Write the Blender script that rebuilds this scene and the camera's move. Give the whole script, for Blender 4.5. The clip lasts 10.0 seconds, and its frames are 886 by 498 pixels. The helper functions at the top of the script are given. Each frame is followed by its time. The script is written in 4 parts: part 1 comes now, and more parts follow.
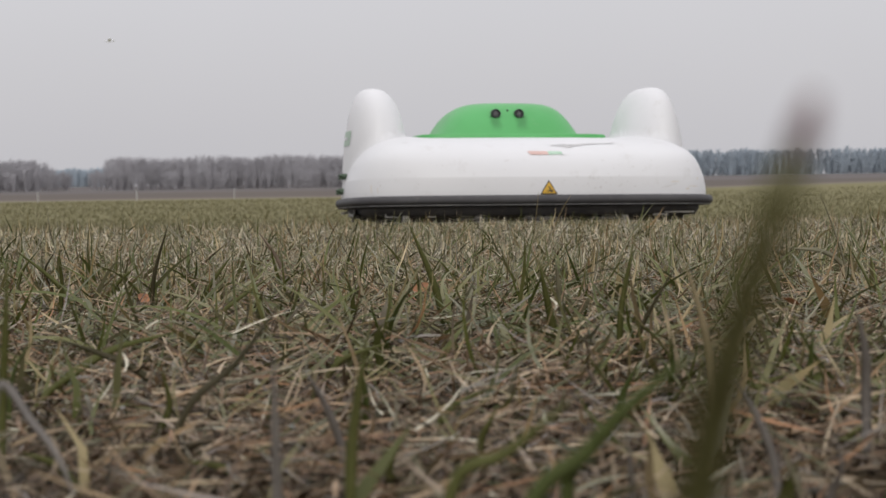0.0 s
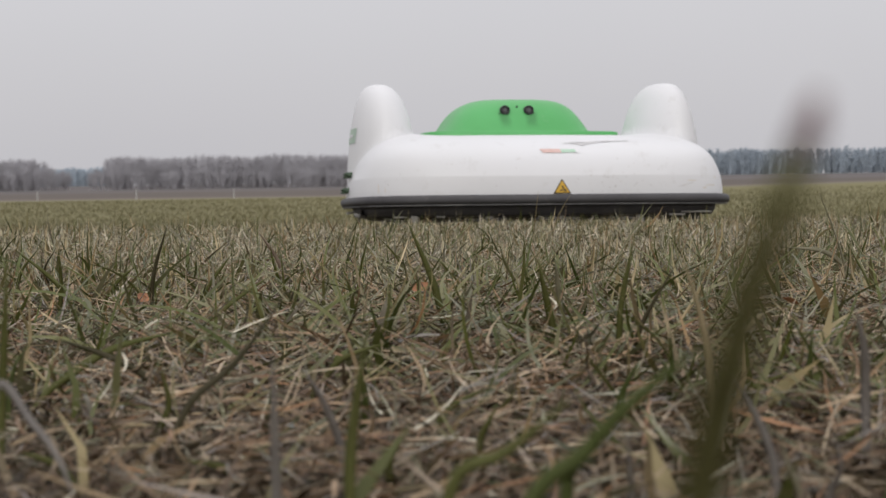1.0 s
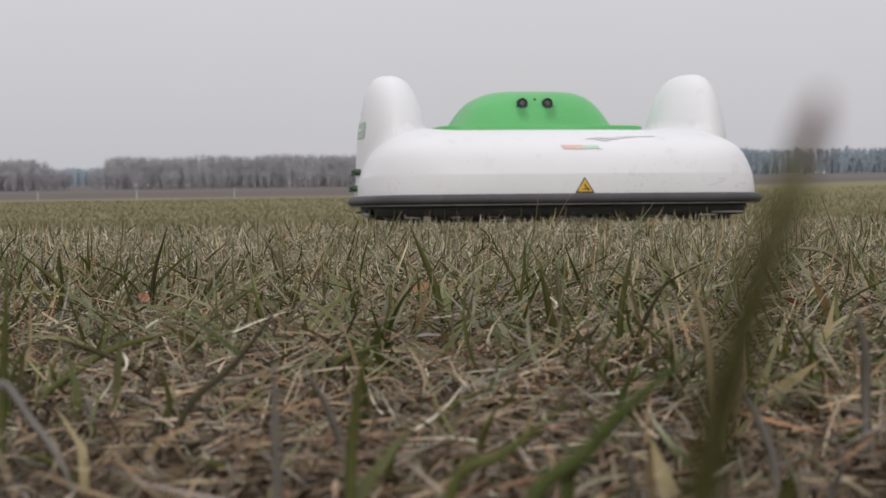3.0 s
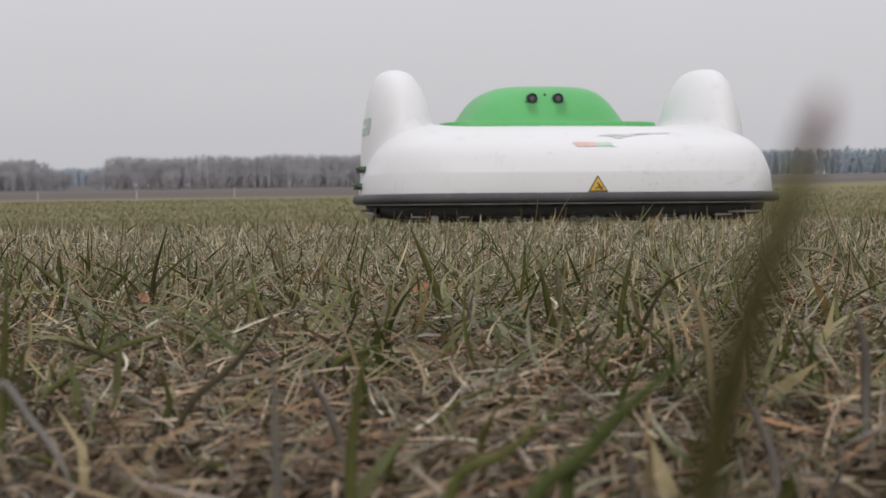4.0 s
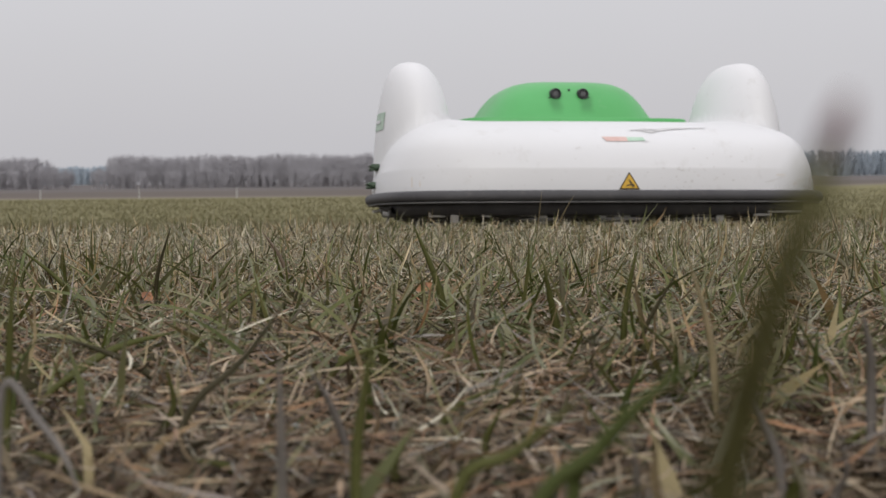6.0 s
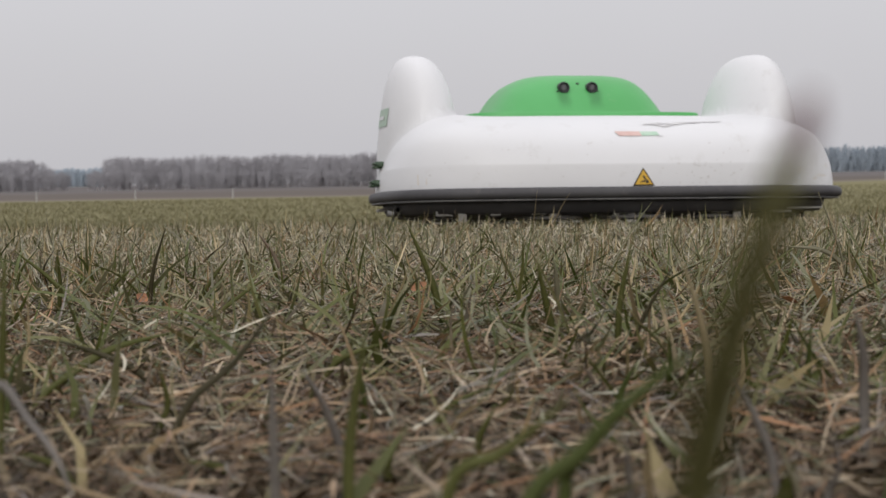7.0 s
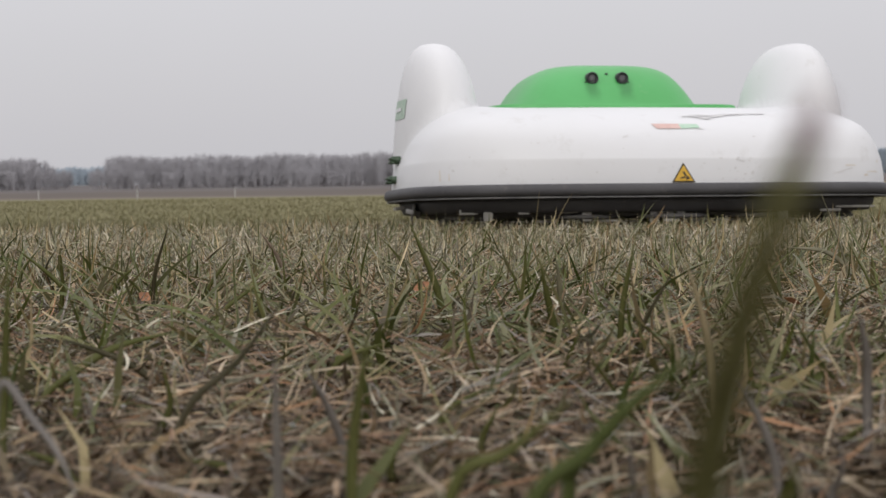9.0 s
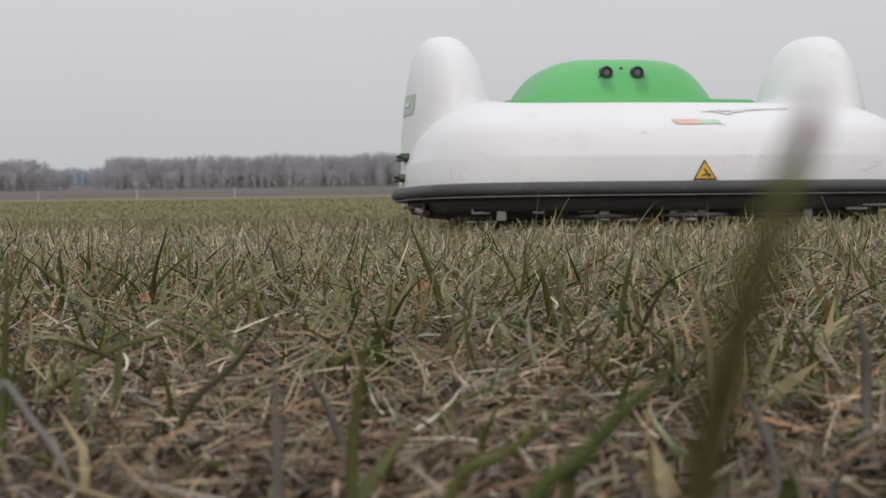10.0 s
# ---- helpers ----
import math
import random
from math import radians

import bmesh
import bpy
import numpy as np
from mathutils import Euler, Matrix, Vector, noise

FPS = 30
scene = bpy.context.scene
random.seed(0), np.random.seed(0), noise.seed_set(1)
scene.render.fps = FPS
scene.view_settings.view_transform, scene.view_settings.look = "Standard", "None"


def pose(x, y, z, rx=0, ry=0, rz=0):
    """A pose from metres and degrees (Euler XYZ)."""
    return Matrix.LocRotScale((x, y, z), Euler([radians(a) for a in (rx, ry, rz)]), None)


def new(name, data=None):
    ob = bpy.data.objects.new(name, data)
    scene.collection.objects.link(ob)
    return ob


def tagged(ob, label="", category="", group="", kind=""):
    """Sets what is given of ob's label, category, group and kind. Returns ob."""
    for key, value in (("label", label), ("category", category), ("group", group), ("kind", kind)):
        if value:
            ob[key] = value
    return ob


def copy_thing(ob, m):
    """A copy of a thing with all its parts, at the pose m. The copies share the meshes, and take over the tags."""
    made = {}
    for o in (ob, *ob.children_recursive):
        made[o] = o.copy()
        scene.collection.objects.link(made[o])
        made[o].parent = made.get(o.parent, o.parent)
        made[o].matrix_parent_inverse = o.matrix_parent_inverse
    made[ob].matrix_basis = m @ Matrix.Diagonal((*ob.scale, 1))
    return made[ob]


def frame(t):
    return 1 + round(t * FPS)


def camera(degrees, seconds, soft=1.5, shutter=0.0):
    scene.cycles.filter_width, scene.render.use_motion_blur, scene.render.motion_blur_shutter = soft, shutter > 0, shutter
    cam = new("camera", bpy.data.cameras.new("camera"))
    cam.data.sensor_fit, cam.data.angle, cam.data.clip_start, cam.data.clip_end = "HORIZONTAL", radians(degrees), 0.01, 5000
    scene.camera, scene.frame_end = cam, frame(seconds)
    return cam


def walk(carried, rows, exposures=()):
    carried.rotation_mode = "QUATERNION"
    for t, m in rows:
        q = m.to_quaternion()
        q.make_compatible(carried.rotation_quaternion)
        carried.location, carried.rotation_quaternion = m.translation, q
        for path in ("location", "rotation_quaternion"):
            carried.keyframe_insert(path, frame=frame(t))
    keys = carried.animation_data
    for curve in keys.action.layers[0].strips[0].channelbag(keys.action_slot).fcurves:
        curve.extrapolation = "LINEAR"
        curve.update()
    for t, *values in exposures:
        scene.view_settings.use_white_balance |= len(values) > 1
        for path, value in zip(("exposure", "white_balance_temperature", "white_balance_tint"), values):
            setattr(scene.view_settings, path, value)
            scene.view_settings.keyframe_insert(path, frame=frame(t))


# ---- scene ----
from mathutils.bvhtree import BVHTree

# ---- camera: low over the grass, all but still ----
cam = camera(33.56, 10.0, soft=1.3)
cam.data.dof.use_dof = True
cam.data.dof.focus_distance = 1.2
cam.data.dof.aperture_fstop = 25.0
EYE_Z = 0.085


def cam_pose(dx, yaw, pitch, roll):
    """The resting pose with a small nudge: a slide in millimetres and three turns in degrees."""
    return pose(dx / 1000, 0, EYE_Z, 0, 0, yaw) @ pose(0, 0, 0, -2.18 + pitch) @ pose(0, 0, 0, 0, 0.75 + roll, 0) @ pose(0, 0, 0, 90)


walk(cam, [
    (0.0, cam_pose(0.2, -0.02, 0.0, 0.10)), (0.5, cam_pose(0.5, -0.06, -0.015, 0.15)), (1.0, cam_pose(0.3, -0.035, -0.02, 0.10)),
    (1.5, cam_pose(0.1, -0.01, -0.01, 0.06)), (2.0, cam_pose(0, 0, 0, 0.0)), (2.5, cam_pose(0.2, -0.02, -0.02, 0.08)),
    (4.0, cam_pose(0.2, -0.02, -0.01, 0.06)), (4.5, cam_pose(-0.5, 0.045, 0.015, -0.17)), (5.0, cam_pose(-0.6, 0.035, -0.01, -0.12)),
    (5.5, cam_pose(-1.5, 0.14, 0.0, -0.47)), (6.0, cam_pose(-0.8, 0.06, 0.0, -0.2)), (6.5, cam_pose(0.2, -0.04, -0.02, 0.1)),
    (7.0, cam_pose(0.5, -0.07, -0.035, 0.22)), (7.5, cam_pose(0.3, -0.035, -0.01, 0.08)), (8.0, cam_pose(0.3, -0.035, -0.02, 0.10)),
    (8.5, cam_pose(0, 0, -0.025, -0.03)), (9.0, cam_pose(0, 0, -0.035, 0.02)), (9.5, cam_pose(0.1, -0.01, -0.035, 0.02)),
    (10.0, cam_pose(0.1, -0.01, -0.02, 0.08))],
    exposures=[(0.0, 0.0), (7.0, 0.0), (8.5, 0.05), (9.5, 0.06), (10.0, 0.01)])

# ---- light: a closed grey sky, brighter overhead, with a veiled sun behind the camera ----
SUN_UP, SUN_ROUND = 36, 180
world = bpy.data.worlds.new("overcast")
scene.world = world
world.use_nodes = True
wn, wl = world.node_tree.nodes, world.node_tree.links
wn.clear()
sky = wn.new("ShaderNodeTexSky")
sky.sky_type, sky.sun_disc = "NISHITA", False
sky.sun_elevation, sky.sun_rotation = radians(SUN_UP), radians(SUN_ROUND)
sky.air_density, sky.dust_density = 1.5, 5.0
sky_scale = wn.new("ShaderNodeVectorMath")
sky_scale.operation = "SCALE"
sky_scale.inputs["Scale"].default_value = 0.10
coord, sep = wn.new("ShaderNodeTexCoord"), wn.new("ShaderNodeSeparateXYZ")
lift = wn.new("ShaderNodeMapRange")
lift.inputs["From Min"].default_value, lift.inputs["From Max"].default_value = 0.0, 1.0
lift.inputs["To Min"].default_value, lift.inputs["To Max"].default_value = 0.57, 1.32
cloud = wn.new("ShaderNodeTexNoise")
cloud.inputs["Scale"].default_value, cloud.inputs["Detail"].default_value = 2.2, 3
cloud_amp = wn.new("ShaderNodeMapRange")
cloud_amp.inputs["To Min"].default_value, cloud_amp.inputs["To Max"].default_value = 0.93, 1.07
mul = wn.new("ShaderNodeMath")
mul.operation = "MULTIPLY"
tint = wn.new("ShaderNodeVectorMath")
tint.operation = "SCALE"
tint.inputs[0].default_value = (1.0, 0.986, 1.036)
mix = wn.new("ShaderNodeMix")
mix.data_type = "RGBA"
mix.inputs[0].default_value = 0.92
back, wout = wn.new("ShaderNodeBackground"), wn.new("ShaderNodeOutputWorld")
wl.new(coord.outputs["Generated"], sep.inputs[0])
wl.new(coord.outputs["Generated"], cloud.inputs["Vector"])
wl.new(sep.outputs["Z"], lift.inputs["Value"])
wl.new(cloud.outputs["Fac"], cloud_amp.inputs["Value"])
wl.new(lift.outputs[0], mul.inputs[0])
wl.new(cloud_amp.outputs[0], mul.inputs[1])
wl.new(mul.outputs[0], tint.inputs["Scale"])
wl.new(sky.outputs[0], sky_scale.inputs[0])
wl.new(sky_scale.outputs[0], mix.inputs[6])
wl.new(tint.outputs[0], mix.inputs[7])
wl.new(mix.outputs[2], back.inputs["Color"])
wl.new(back.outputs[0], wout.inputs[0])
sun = new("sun", bpy.data.lights.new("sun", "SUN"))
sun.data.energy, sun.data.angle, sun.data.color = 0.65, radians(25), (1.0, 0.98, 0.95)
sun.matrix_world = pose(0, -5, 20, 90 - SUN_UP, 0, 0)


# ---- materials ----
def material(name, colours, rough=0.6, scale=8.0, bump=0.0, bump_scale=60.0, metal=0.0, island=False, spots=None, by_object=False, spec=0.5):
    """Noise between the colours at two scales, with fine relief. island: each loose piece takes its own colour from the row."""
    m = bpy.data.materials.new(name)
    m.use_nodes = True
    n, l = m.node_tree.nodes, m.node_tree.links
    b = n["Principled BSDF"]
    b.inputs["Roughness"].default_value, b.inputs["Metallic"].default_value = rough, metal
    b.inputs["Specular IOR Level"].default_value = spec
    tex = n.new("ShaderNodeTexCoord")
    big = n.new("ShaderNodeTexNoise")
    big.inputs["Scale"].default_value, big.inputs["Detail"].default_value = scale, 5
    l.new(tex.outputs["Object"], big.inputs["Vector"])
    ramp = n.new("ShaderNodeValToRGB")
    while len(ramp.color_ramp.elements) < len(colours):
        ramp.color_ramp.elements.new(0.5)
    lo, hi = (0.0, 1.0) if island else (0.3, 0.7)
    for i, c in enumerate(colours):
        e = ramp.color_ramp.elements[i]
        e.position, e.color = lo + (hi - lo) * i / max(1, len(colours) - 1), (*c, 1)
    if island:
        geo = n.new("ShaderNodeNewGeometry")
        mixv = n.new("ShaderNodeMath")
        mixv.operation = "MULTIPLY_ADD"
        mixv.inputs[1].default_value = 0.16
        l.new(big.outputs["Fac"], mixv.inputs[0])
        sub = n.new("ShaderNodeMath")
        sub.operation = "SUBTRACT"
        sub.inputs[1].default_value = 0.08
        l.new(geo.outputs["Random Per Island"], sub.inputs[0])
        l.new(sub.outputs[0], mixv.inputs[2])
        l.new(mixv.outputs[0], ramp.inputs["Fac"])
    else:
        l.new(big.outputs["Fac"], ramp.inputs["Fac"])
    out = ramp.outputs["Color"]
    if spots:
        colour, sscale, lo_s, hi_s = spots
        sn = n.new("ShaderNodeTexNoise")
        sn.inputs["Scale"].default_value, sn.inputs["Detail"].default_value, sn.inputs["Roughness"].default_value = sscale, 6, 0.7
        l.new(tex.outputs["Object"], sn.inputs["Vector"])
        mr = n.new("ShaderNodeMapRange")
        mr.inputs["From Min"].default_value, mr.inputs["From Max"].default_value = lo_s, hi_s
        l.new(sn.outputs["Fac"], mr.inputs["Value"])
        mx = n.new("ShaderNodeMix")
        mx.data_type = "RGBA"
        mx.inputs[7].default_value = (*colour, 1)
        l.new(mr.outputs[0], mx.inputs[0])
        l.new(out, mx.inputs[6])
        out = mx.outputs[2]
    l.new(out, b.inputs["Base Color"])
    if bump:
        fine = n.new("ShaderNodeTexNoise")
        fine.inputs["Scale"].default_value, fine.inputs["Detail"].default_value = bump_scale, 4
        l.new(tex.outputs["Object"], fine.inputs["Vector"])
        bp = n.new("ShaderNodeBump")
        bp.inputs["Strength"].default_value, bp.inputs["Distance"].default_value = bump, 0.01
        l.new(fine.outputs["Fac"], bp.inputs["Height"])
        l.new(bp.outputs[0], b.inputs["Normal"])
    if island and spec >= 0.25:
        thin, both = n.new("ShaderNodeBsdfTranslucent"), n.new("ShaderNodeMixShader")
        both.inputs[0].default_value = 0.14
        l.new(out, thin.inputs["Color"])
        l.new(b.outputs[0], both.inputs[1])
        l.new(thin.outputs[0], both.inputs[2])
        l.new(both.outputs[0], n["Material Output"].inputs["Surface"])
    return m


WHITE = material("white_shell", [(0.70, 0.70, 0.698), (0.745, 0.745, 0.75)], 0.42, 3, 0.02, 40, spots=((0.56, 0.545, 0.52), 16, 0.58, 0.90))
GREEN = material("green_cover", [(0.075, 0.36, 0.095), (0.10, 0.43, 0.13)], 0.42, 6, 0.03, 60, spots=((0.2, 0.42, 0.2), 30, 0.62, 0.85))


def stain_below_sensors(m):
    """Two damp, darker runs down the cover below the sensors."""
    n, l = m.node_tree.nodes, m.node_tree.links
    b = n["Principled BSDF"]
    base = b.inputs["Base Color"].links[0].from_socket
    tex, s = n.new("ShaderNodeTexCoord"), n.new("ShaderNodeSeparateXYZ")
    l.new(tex.outputs["Object"], s.inputs[0])
    rag = n.new("ShaderNodeTexNoise")
    rag.inputs["Scale"].default_value, rag.inputs["Detail"].default_value = 28, 4
    l.new(tex.outputs["Object"], rag.inputs["Vector"])

    def calc(op, a, c):
        k = n.new("ShaderNodeMath")
        k.operation = op
        for i, v in enumerate((a, c)):
            if isinstance(v, (int, float)):
                k.inputs[i].default_value = v
            else:
                l.new(v, k.inputs[i])
        return k.outputs[0]

    def ease(value, lo, hi):
        k = n.new("ShaderNodeMapRange")
        k.interpolation_type = "SMOOTHSTEP"
        k.inputs["From Min"].default_value, k.inputs["From Max"].default_value = lo, hi
        l.new(value, k.inputs["Value"])
        return k.outputs[0]

    x = calc("ADD", s.outputs["X"], calc("MULTIPLY", calc("SUBTRACT", rag.outputs["Fac"], 0.5), 0.03))
    left, right = (ease(calc("ABSOLUTE", calc("SUBTRACT", x, c), 0), 0.026, 0.004) for c in (-0.040, 0.038))
    runs = calc("MULTIPLY", calc("MAXIMUM", left, right), calc("MULTIPLY", ease(s.outputs["Z"], 0.300, 0.335), ease(s.outputs["Z"], 0.368, 0.350)))
    mx = n.new("ShaderNodeMix")
    mx.data_type = "RGBA"
    mx.inputs[7].default_value = (0.045, 0.22, 0.06, 1)
    l.new(calc("MULTIPLY", runs, 0.75), mx.inputs[0])
    l.new(base, mx.inputs[6])
    l.new(mx.outputs[2], b.inputs["Base Color"])


stain_below_sensors(GREEN)
RUBBER = material("black_rubber", [(0.052, 0.050, 0.053), (0.074, 0.072, 0.073)], 0.65, 14, 0.1, 120, spots=((0.12, 0.11, 0.10), 35, 0.6, 0.85))
DARK = material("dark_underside", [(0.075, 0.071, 0.070), (0.11, 0.104, 0.096)], 0.8, 20, 0.1, 80)
GREY_LINE = material("grey_trim", [(0.14, 0.14, 0.14), (0.24, 0.24, 0.23)], 0.5, 20)
STEEL = material("dull_steel", [(0.30, 0.29, 0.27), (0.42, 0.41, 0.38)], 0.5, 20, 0.05, 90, metal=0.4, spots=((0.2, 0.16, 0.12), 40, 0.55, 0.8))
LENS = material("black_plastic", [(0.012, 0.012, 0.013), (0.022, 0.022, 0.024)], 0.4, 30)
GRILLE = material("sensor_mesh", [(0.07, 0.065, 0.07), (0.13, 0.12, 0.13)], 0.55, 200, 0.3, 900)
YELLOW = material("warning_yellow", [(0.62, 0.36, 0.03), (0.72, 0.44, 0.05)], 0.5, 40)
INK = material("dark_ink", [(0.05, 0.04, 0.02), (0.08, 0.06, 0.03)], 0.6, 40)
RED_INK = material("faded_red", [(0.62, 0.40, 0.35), (0.70, 0.50, 0.45)], 0.5, 60)
GREEN_INK = material("faded_green", [(0.40, 0.60, 0.44), (0.52, 0.66, 0.54)], 0.5, 60)
STICKER = material("green_sticker", [(0.34, 0.48, 0.36), (0.50, 0.60, 0.51)], 0.5, 90)
SCRAPE = material("grey_scrape", [(0.50, 0.49, 0.49), (0.66, 0.65, 0.64)], 0.7, 60, 0.2, 150)
GRIME = material("grime", [(0.60, 0.59, 0.58), (0.69, 0.68, 0.67)], 0.7, 90)
STAIN = material("brown_stain", [(0.66, 0.60, 0.52), (0.72, 0.69, 0.64)], 0.6, 60)
CONTACT = material("green_contact", [(0.05, 0.085, 0.05), (0.085, 0.125, 0.075)], 0.5, 40)
GRASS = material("grass_blades", [(0.041, 0.048, 0.011), (0.077, 0.088, 0.020), (0.118, 0.125, 0.039), (0.057, 0.062, 0.017), (0.340, 0.275, 0.143), (0.098, 0.100, 0.031), (0.515, 0.410, 0.235), (0.062, 0.045, 0.023), (0.227, 0.215, 0.152), (0.149, 0.150, 0.055), (0.309, 0.200, 0.097), (0.052, 0.060, 0.018)], 0.42, 25, island=True, spec=0.26)
THATCH = material("dry_thatch", [(0.038, 0.026, 0.015), (0.189, 0.116, 0.064), (0.378, 0.257, 0.149), (0.070, 0.051, 0.031), (0.580, 0.463, 0.311), (0.050, 0.036, 0.022), (0.378, 0.200, 0.099), (0.108, 0.103, 0.064), (0.277, 0.245, 0.220), (0.454, 0.335, 0.198), (0.045, 0.033, 0.018), (0.214, 0.129, 0.071), (0.083, 0.092, 0.040), (0.620, 0.579, 0.439)], 0.5, 25, island=True, spec=0.27)
LITTER = material("plant_litter", [(0.038, 0.029, 0.020), (0.108, 0.068, 0.040), (0.064, 0.047, 0.030), (0.191, 0.124, 0.072), (0.076, 0.078, 0.043), (0.268, 0.202, 0.136), (0.051, 0.036, 0.023)], 0.6, 25, island=True, spec=0.2)
BLEACHED = material("bleached_blades", [(0.300, 0.270, 0.160), (0.520, 0.450, 0.290), (0.150, 0.160, 0.070), (0.600, 0.530, 0.380), (0.360, 0.310, 0.220), (0.100, 0.110, 0.040), (0.550, 0.500, 0.400), (0.400, 0.300, 0.170)], 0.42, 25, island=True, spec=0.35)
LIVE = material("live_grass", [(0.046, 0.061, 0.013), (0.075, 0.089, 0.020), (0.115, 0.124, 0.032), (0.091, 0.109, 0.026), (0.161, 0.157, 0.059), (0.220, 0.206, 0.108), (0.064, 0.075, 0.020), (0.270, 0.249, 0.151)], 0.4, 25, island=True, spec=0.26)
FARGRASS = material("distant_grass", [(0.155, 0.148, 0.075), (0.185, 0.172, 0.095), (0.215, 0.195, 0.115), (0.17, 0.158, 0.085)], 0.7, 3, island=True, spec=0.15)
BLADE_GREEN = material("green_blade", [(0.062, 0.080, 0.020), (0.082, 0.099, 0.031)], 0.6, 60, 0.1, 300, spec=0.2)
BLADE_OLIVE = material("olive_blade", [(0.080, 0.086, 0.022), (0.115, 0.118, 0.040)], 0.6, 60, 0.1, 300, spec=0.2)
BLADE_DARK = material("dark_blade", [(0.044, 0.040, 0.018), (0.075, 0.064, 0.036)], 0.6, 60, 0.1, 300, spec=0.2)
BLADE_PALE = material("pale_blade", [(0.15, 0.14, 0.085), (0.22, 0.20, 0.13)], 0.6, 60, 0.1, 300, spec=0.25)
BLADE_STRAW = material("straw_blade", [(0.26, 0.215, 0.12), (0.36, 0.29, 0.17)], 0.6, 60, 0.1, 300, spec=0.25)
BLADE_BROWN = material("brown_blade", [(0.17, 0.125, 0.09), (0.26, 0.195, 0.145)], 0.6, 60, 0.1, 300, spec=0.25)
BLADE_LILAC = material("lilac_blade", [(0.15, 0.135, 0.12), (0.21, 0.19, 0.165)], 0.55, 60, 0.1, 300, spec=0.4)
PEBBLE = material("pale_pebble", [(0.30, 0.30, 0.31), (0.42, 0.42, 0.42)], 0.35, 90)
STEM = material("olive_stem", [(0.09, 0.086, 0.028), (0.12, 0.112, 0.044)], 0.6, 60, 0.1, 300, spec=0.3)
STEM_TIP = material("reddish_tip", [(0.14, 0.065, 0.065), (0.24, 0.13, 0.12)], 0.6, 120)
LEAF = material("brown_leaf", [(0.22, 0.09, 0.04), (0.34, 0.15, 0.06)], 0.65, 60, 0.2, 200)
# Bark raised pale and bluish: distance haze is mixed into the base colour.
HAZED_BARK = material("hazed_bark", [(0.425, 0.41, 0.425), (0.435, 0.425, 0.44), (0.45, 0.44, 0.455)], 0.9, 1, island=True, spec=0.1)
# Pines carry distance haze in their blue-grey colour, paler in the farther wood.
HAZED_PINE = material("hazed_pines", [(0.36, 0.41, 0.455), (0.375, 0.425, 0.47), (0.39, 0.44, 0.485)], 0.9, 1, island=True, spec=0.1)
HAZED_FAR_PINE = material("hazier_pines", [(0.47, 0.53, 0.58), (0.49, 0.55, 0.60), (0.51, 0.57, 0.62)], 0.9, 1, island=True, spec=0.1)
POST = material("pale_post", [(0.42, 0.42, 0.41), (0.5, 0.5, 0.49)], 0.7, 8)
FEATHER = material("grey_feather", [(0.74, 0.76, 0.80), (0.80, 0.82, 0.86)], 0.8, 10)


def ground_material():
    """Short turf, a pale mown edge, then brown heath, laid out along the field's depth."""
    m = material("field", [(0.17, 0.158, 0.075), (0.20, 0.182, 0.092), (0.225, 0.20, 0.11)], 0.95, 0.35, 0.5, 6, spec=0.1)
    n, l = m.node_tree.nodes, m.node_tree.links
    b = n["Principled BSDF"]
    base = b.inputs["Base Color"].links[0].from_socket
    tex, s = n.new("ShaderNodeTexCoord"), n.new("ShaderNodeSeparateXYZ")
    l.new(tex.outputs["Object"], s.inputs[0])
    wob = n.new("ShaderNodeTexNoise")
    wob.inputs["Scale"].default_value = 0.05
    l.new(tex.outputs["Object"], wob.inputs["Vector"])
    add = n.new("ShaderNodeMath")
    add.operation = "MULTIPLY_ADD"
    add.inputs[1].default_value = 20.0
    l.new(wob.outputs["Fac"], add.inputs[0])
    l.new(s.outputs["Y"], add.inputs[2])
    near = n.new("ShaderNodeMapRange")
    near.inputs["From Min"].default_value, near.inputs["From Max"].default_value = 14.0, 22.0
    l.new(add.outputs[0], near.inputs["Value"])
    soil = n.new("ShaderNodeMix")
    soil.data_type = "RGBA"
    patch = n.new("ShaderNodeTexNoise")
    patch.inputs["Scale"].default_value, patch.inputs["Detail"].default_value = 14, 6
    l.new(tex.outputs["Object"], patch.inputs["Vector"])
    earth = n.new("ShaderNodeValToRGB")
    for e, at, c in zip(earth.color_ramp.elements, (0.38, 0.66), ((0.028, 0.020, 0.012, 1), (0.078, 0.064, 0.032, 1))):
        e.position, e.color = at, c
    l.new(patch.outputs["Fac"], earth.inputs["Fac"])
    l.new(earth.outputs["Color"], soil.inputs[6])
    l.new(near.outputs[0], soil.inputs[0])
    l.new(base, soil.inputs[7])
    out = soil.outputs[2]
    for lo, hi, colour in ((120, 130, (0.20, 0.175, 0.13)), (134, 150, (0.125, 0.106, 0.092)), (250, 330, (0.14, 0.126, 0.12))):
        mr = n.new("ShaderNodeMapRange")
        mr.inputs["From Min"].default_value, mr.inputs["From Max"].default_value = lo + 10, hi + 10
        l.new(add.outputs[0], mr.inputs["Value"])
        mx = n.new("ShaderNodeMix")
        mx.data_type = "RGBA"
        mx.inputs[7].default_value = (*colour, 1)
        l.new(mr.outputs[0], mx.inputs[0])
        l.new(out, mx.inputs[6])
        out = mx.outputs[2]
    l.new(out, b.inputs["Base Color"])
    return m


# ---- mesh helpers ----
def mesh_from(name, verts, faces, mat, smooth=True):
    me = bpy.data.meshes.new(name)
    me.from_pydata([tuple(v) for v in verts], [], [tuple(f) for f in faces])
    me.materials.append(mat)
    if smooth:
        me.polygons.foreach_set("use_smooth", [True] * len(me.polygons))
    me.update()
    return me


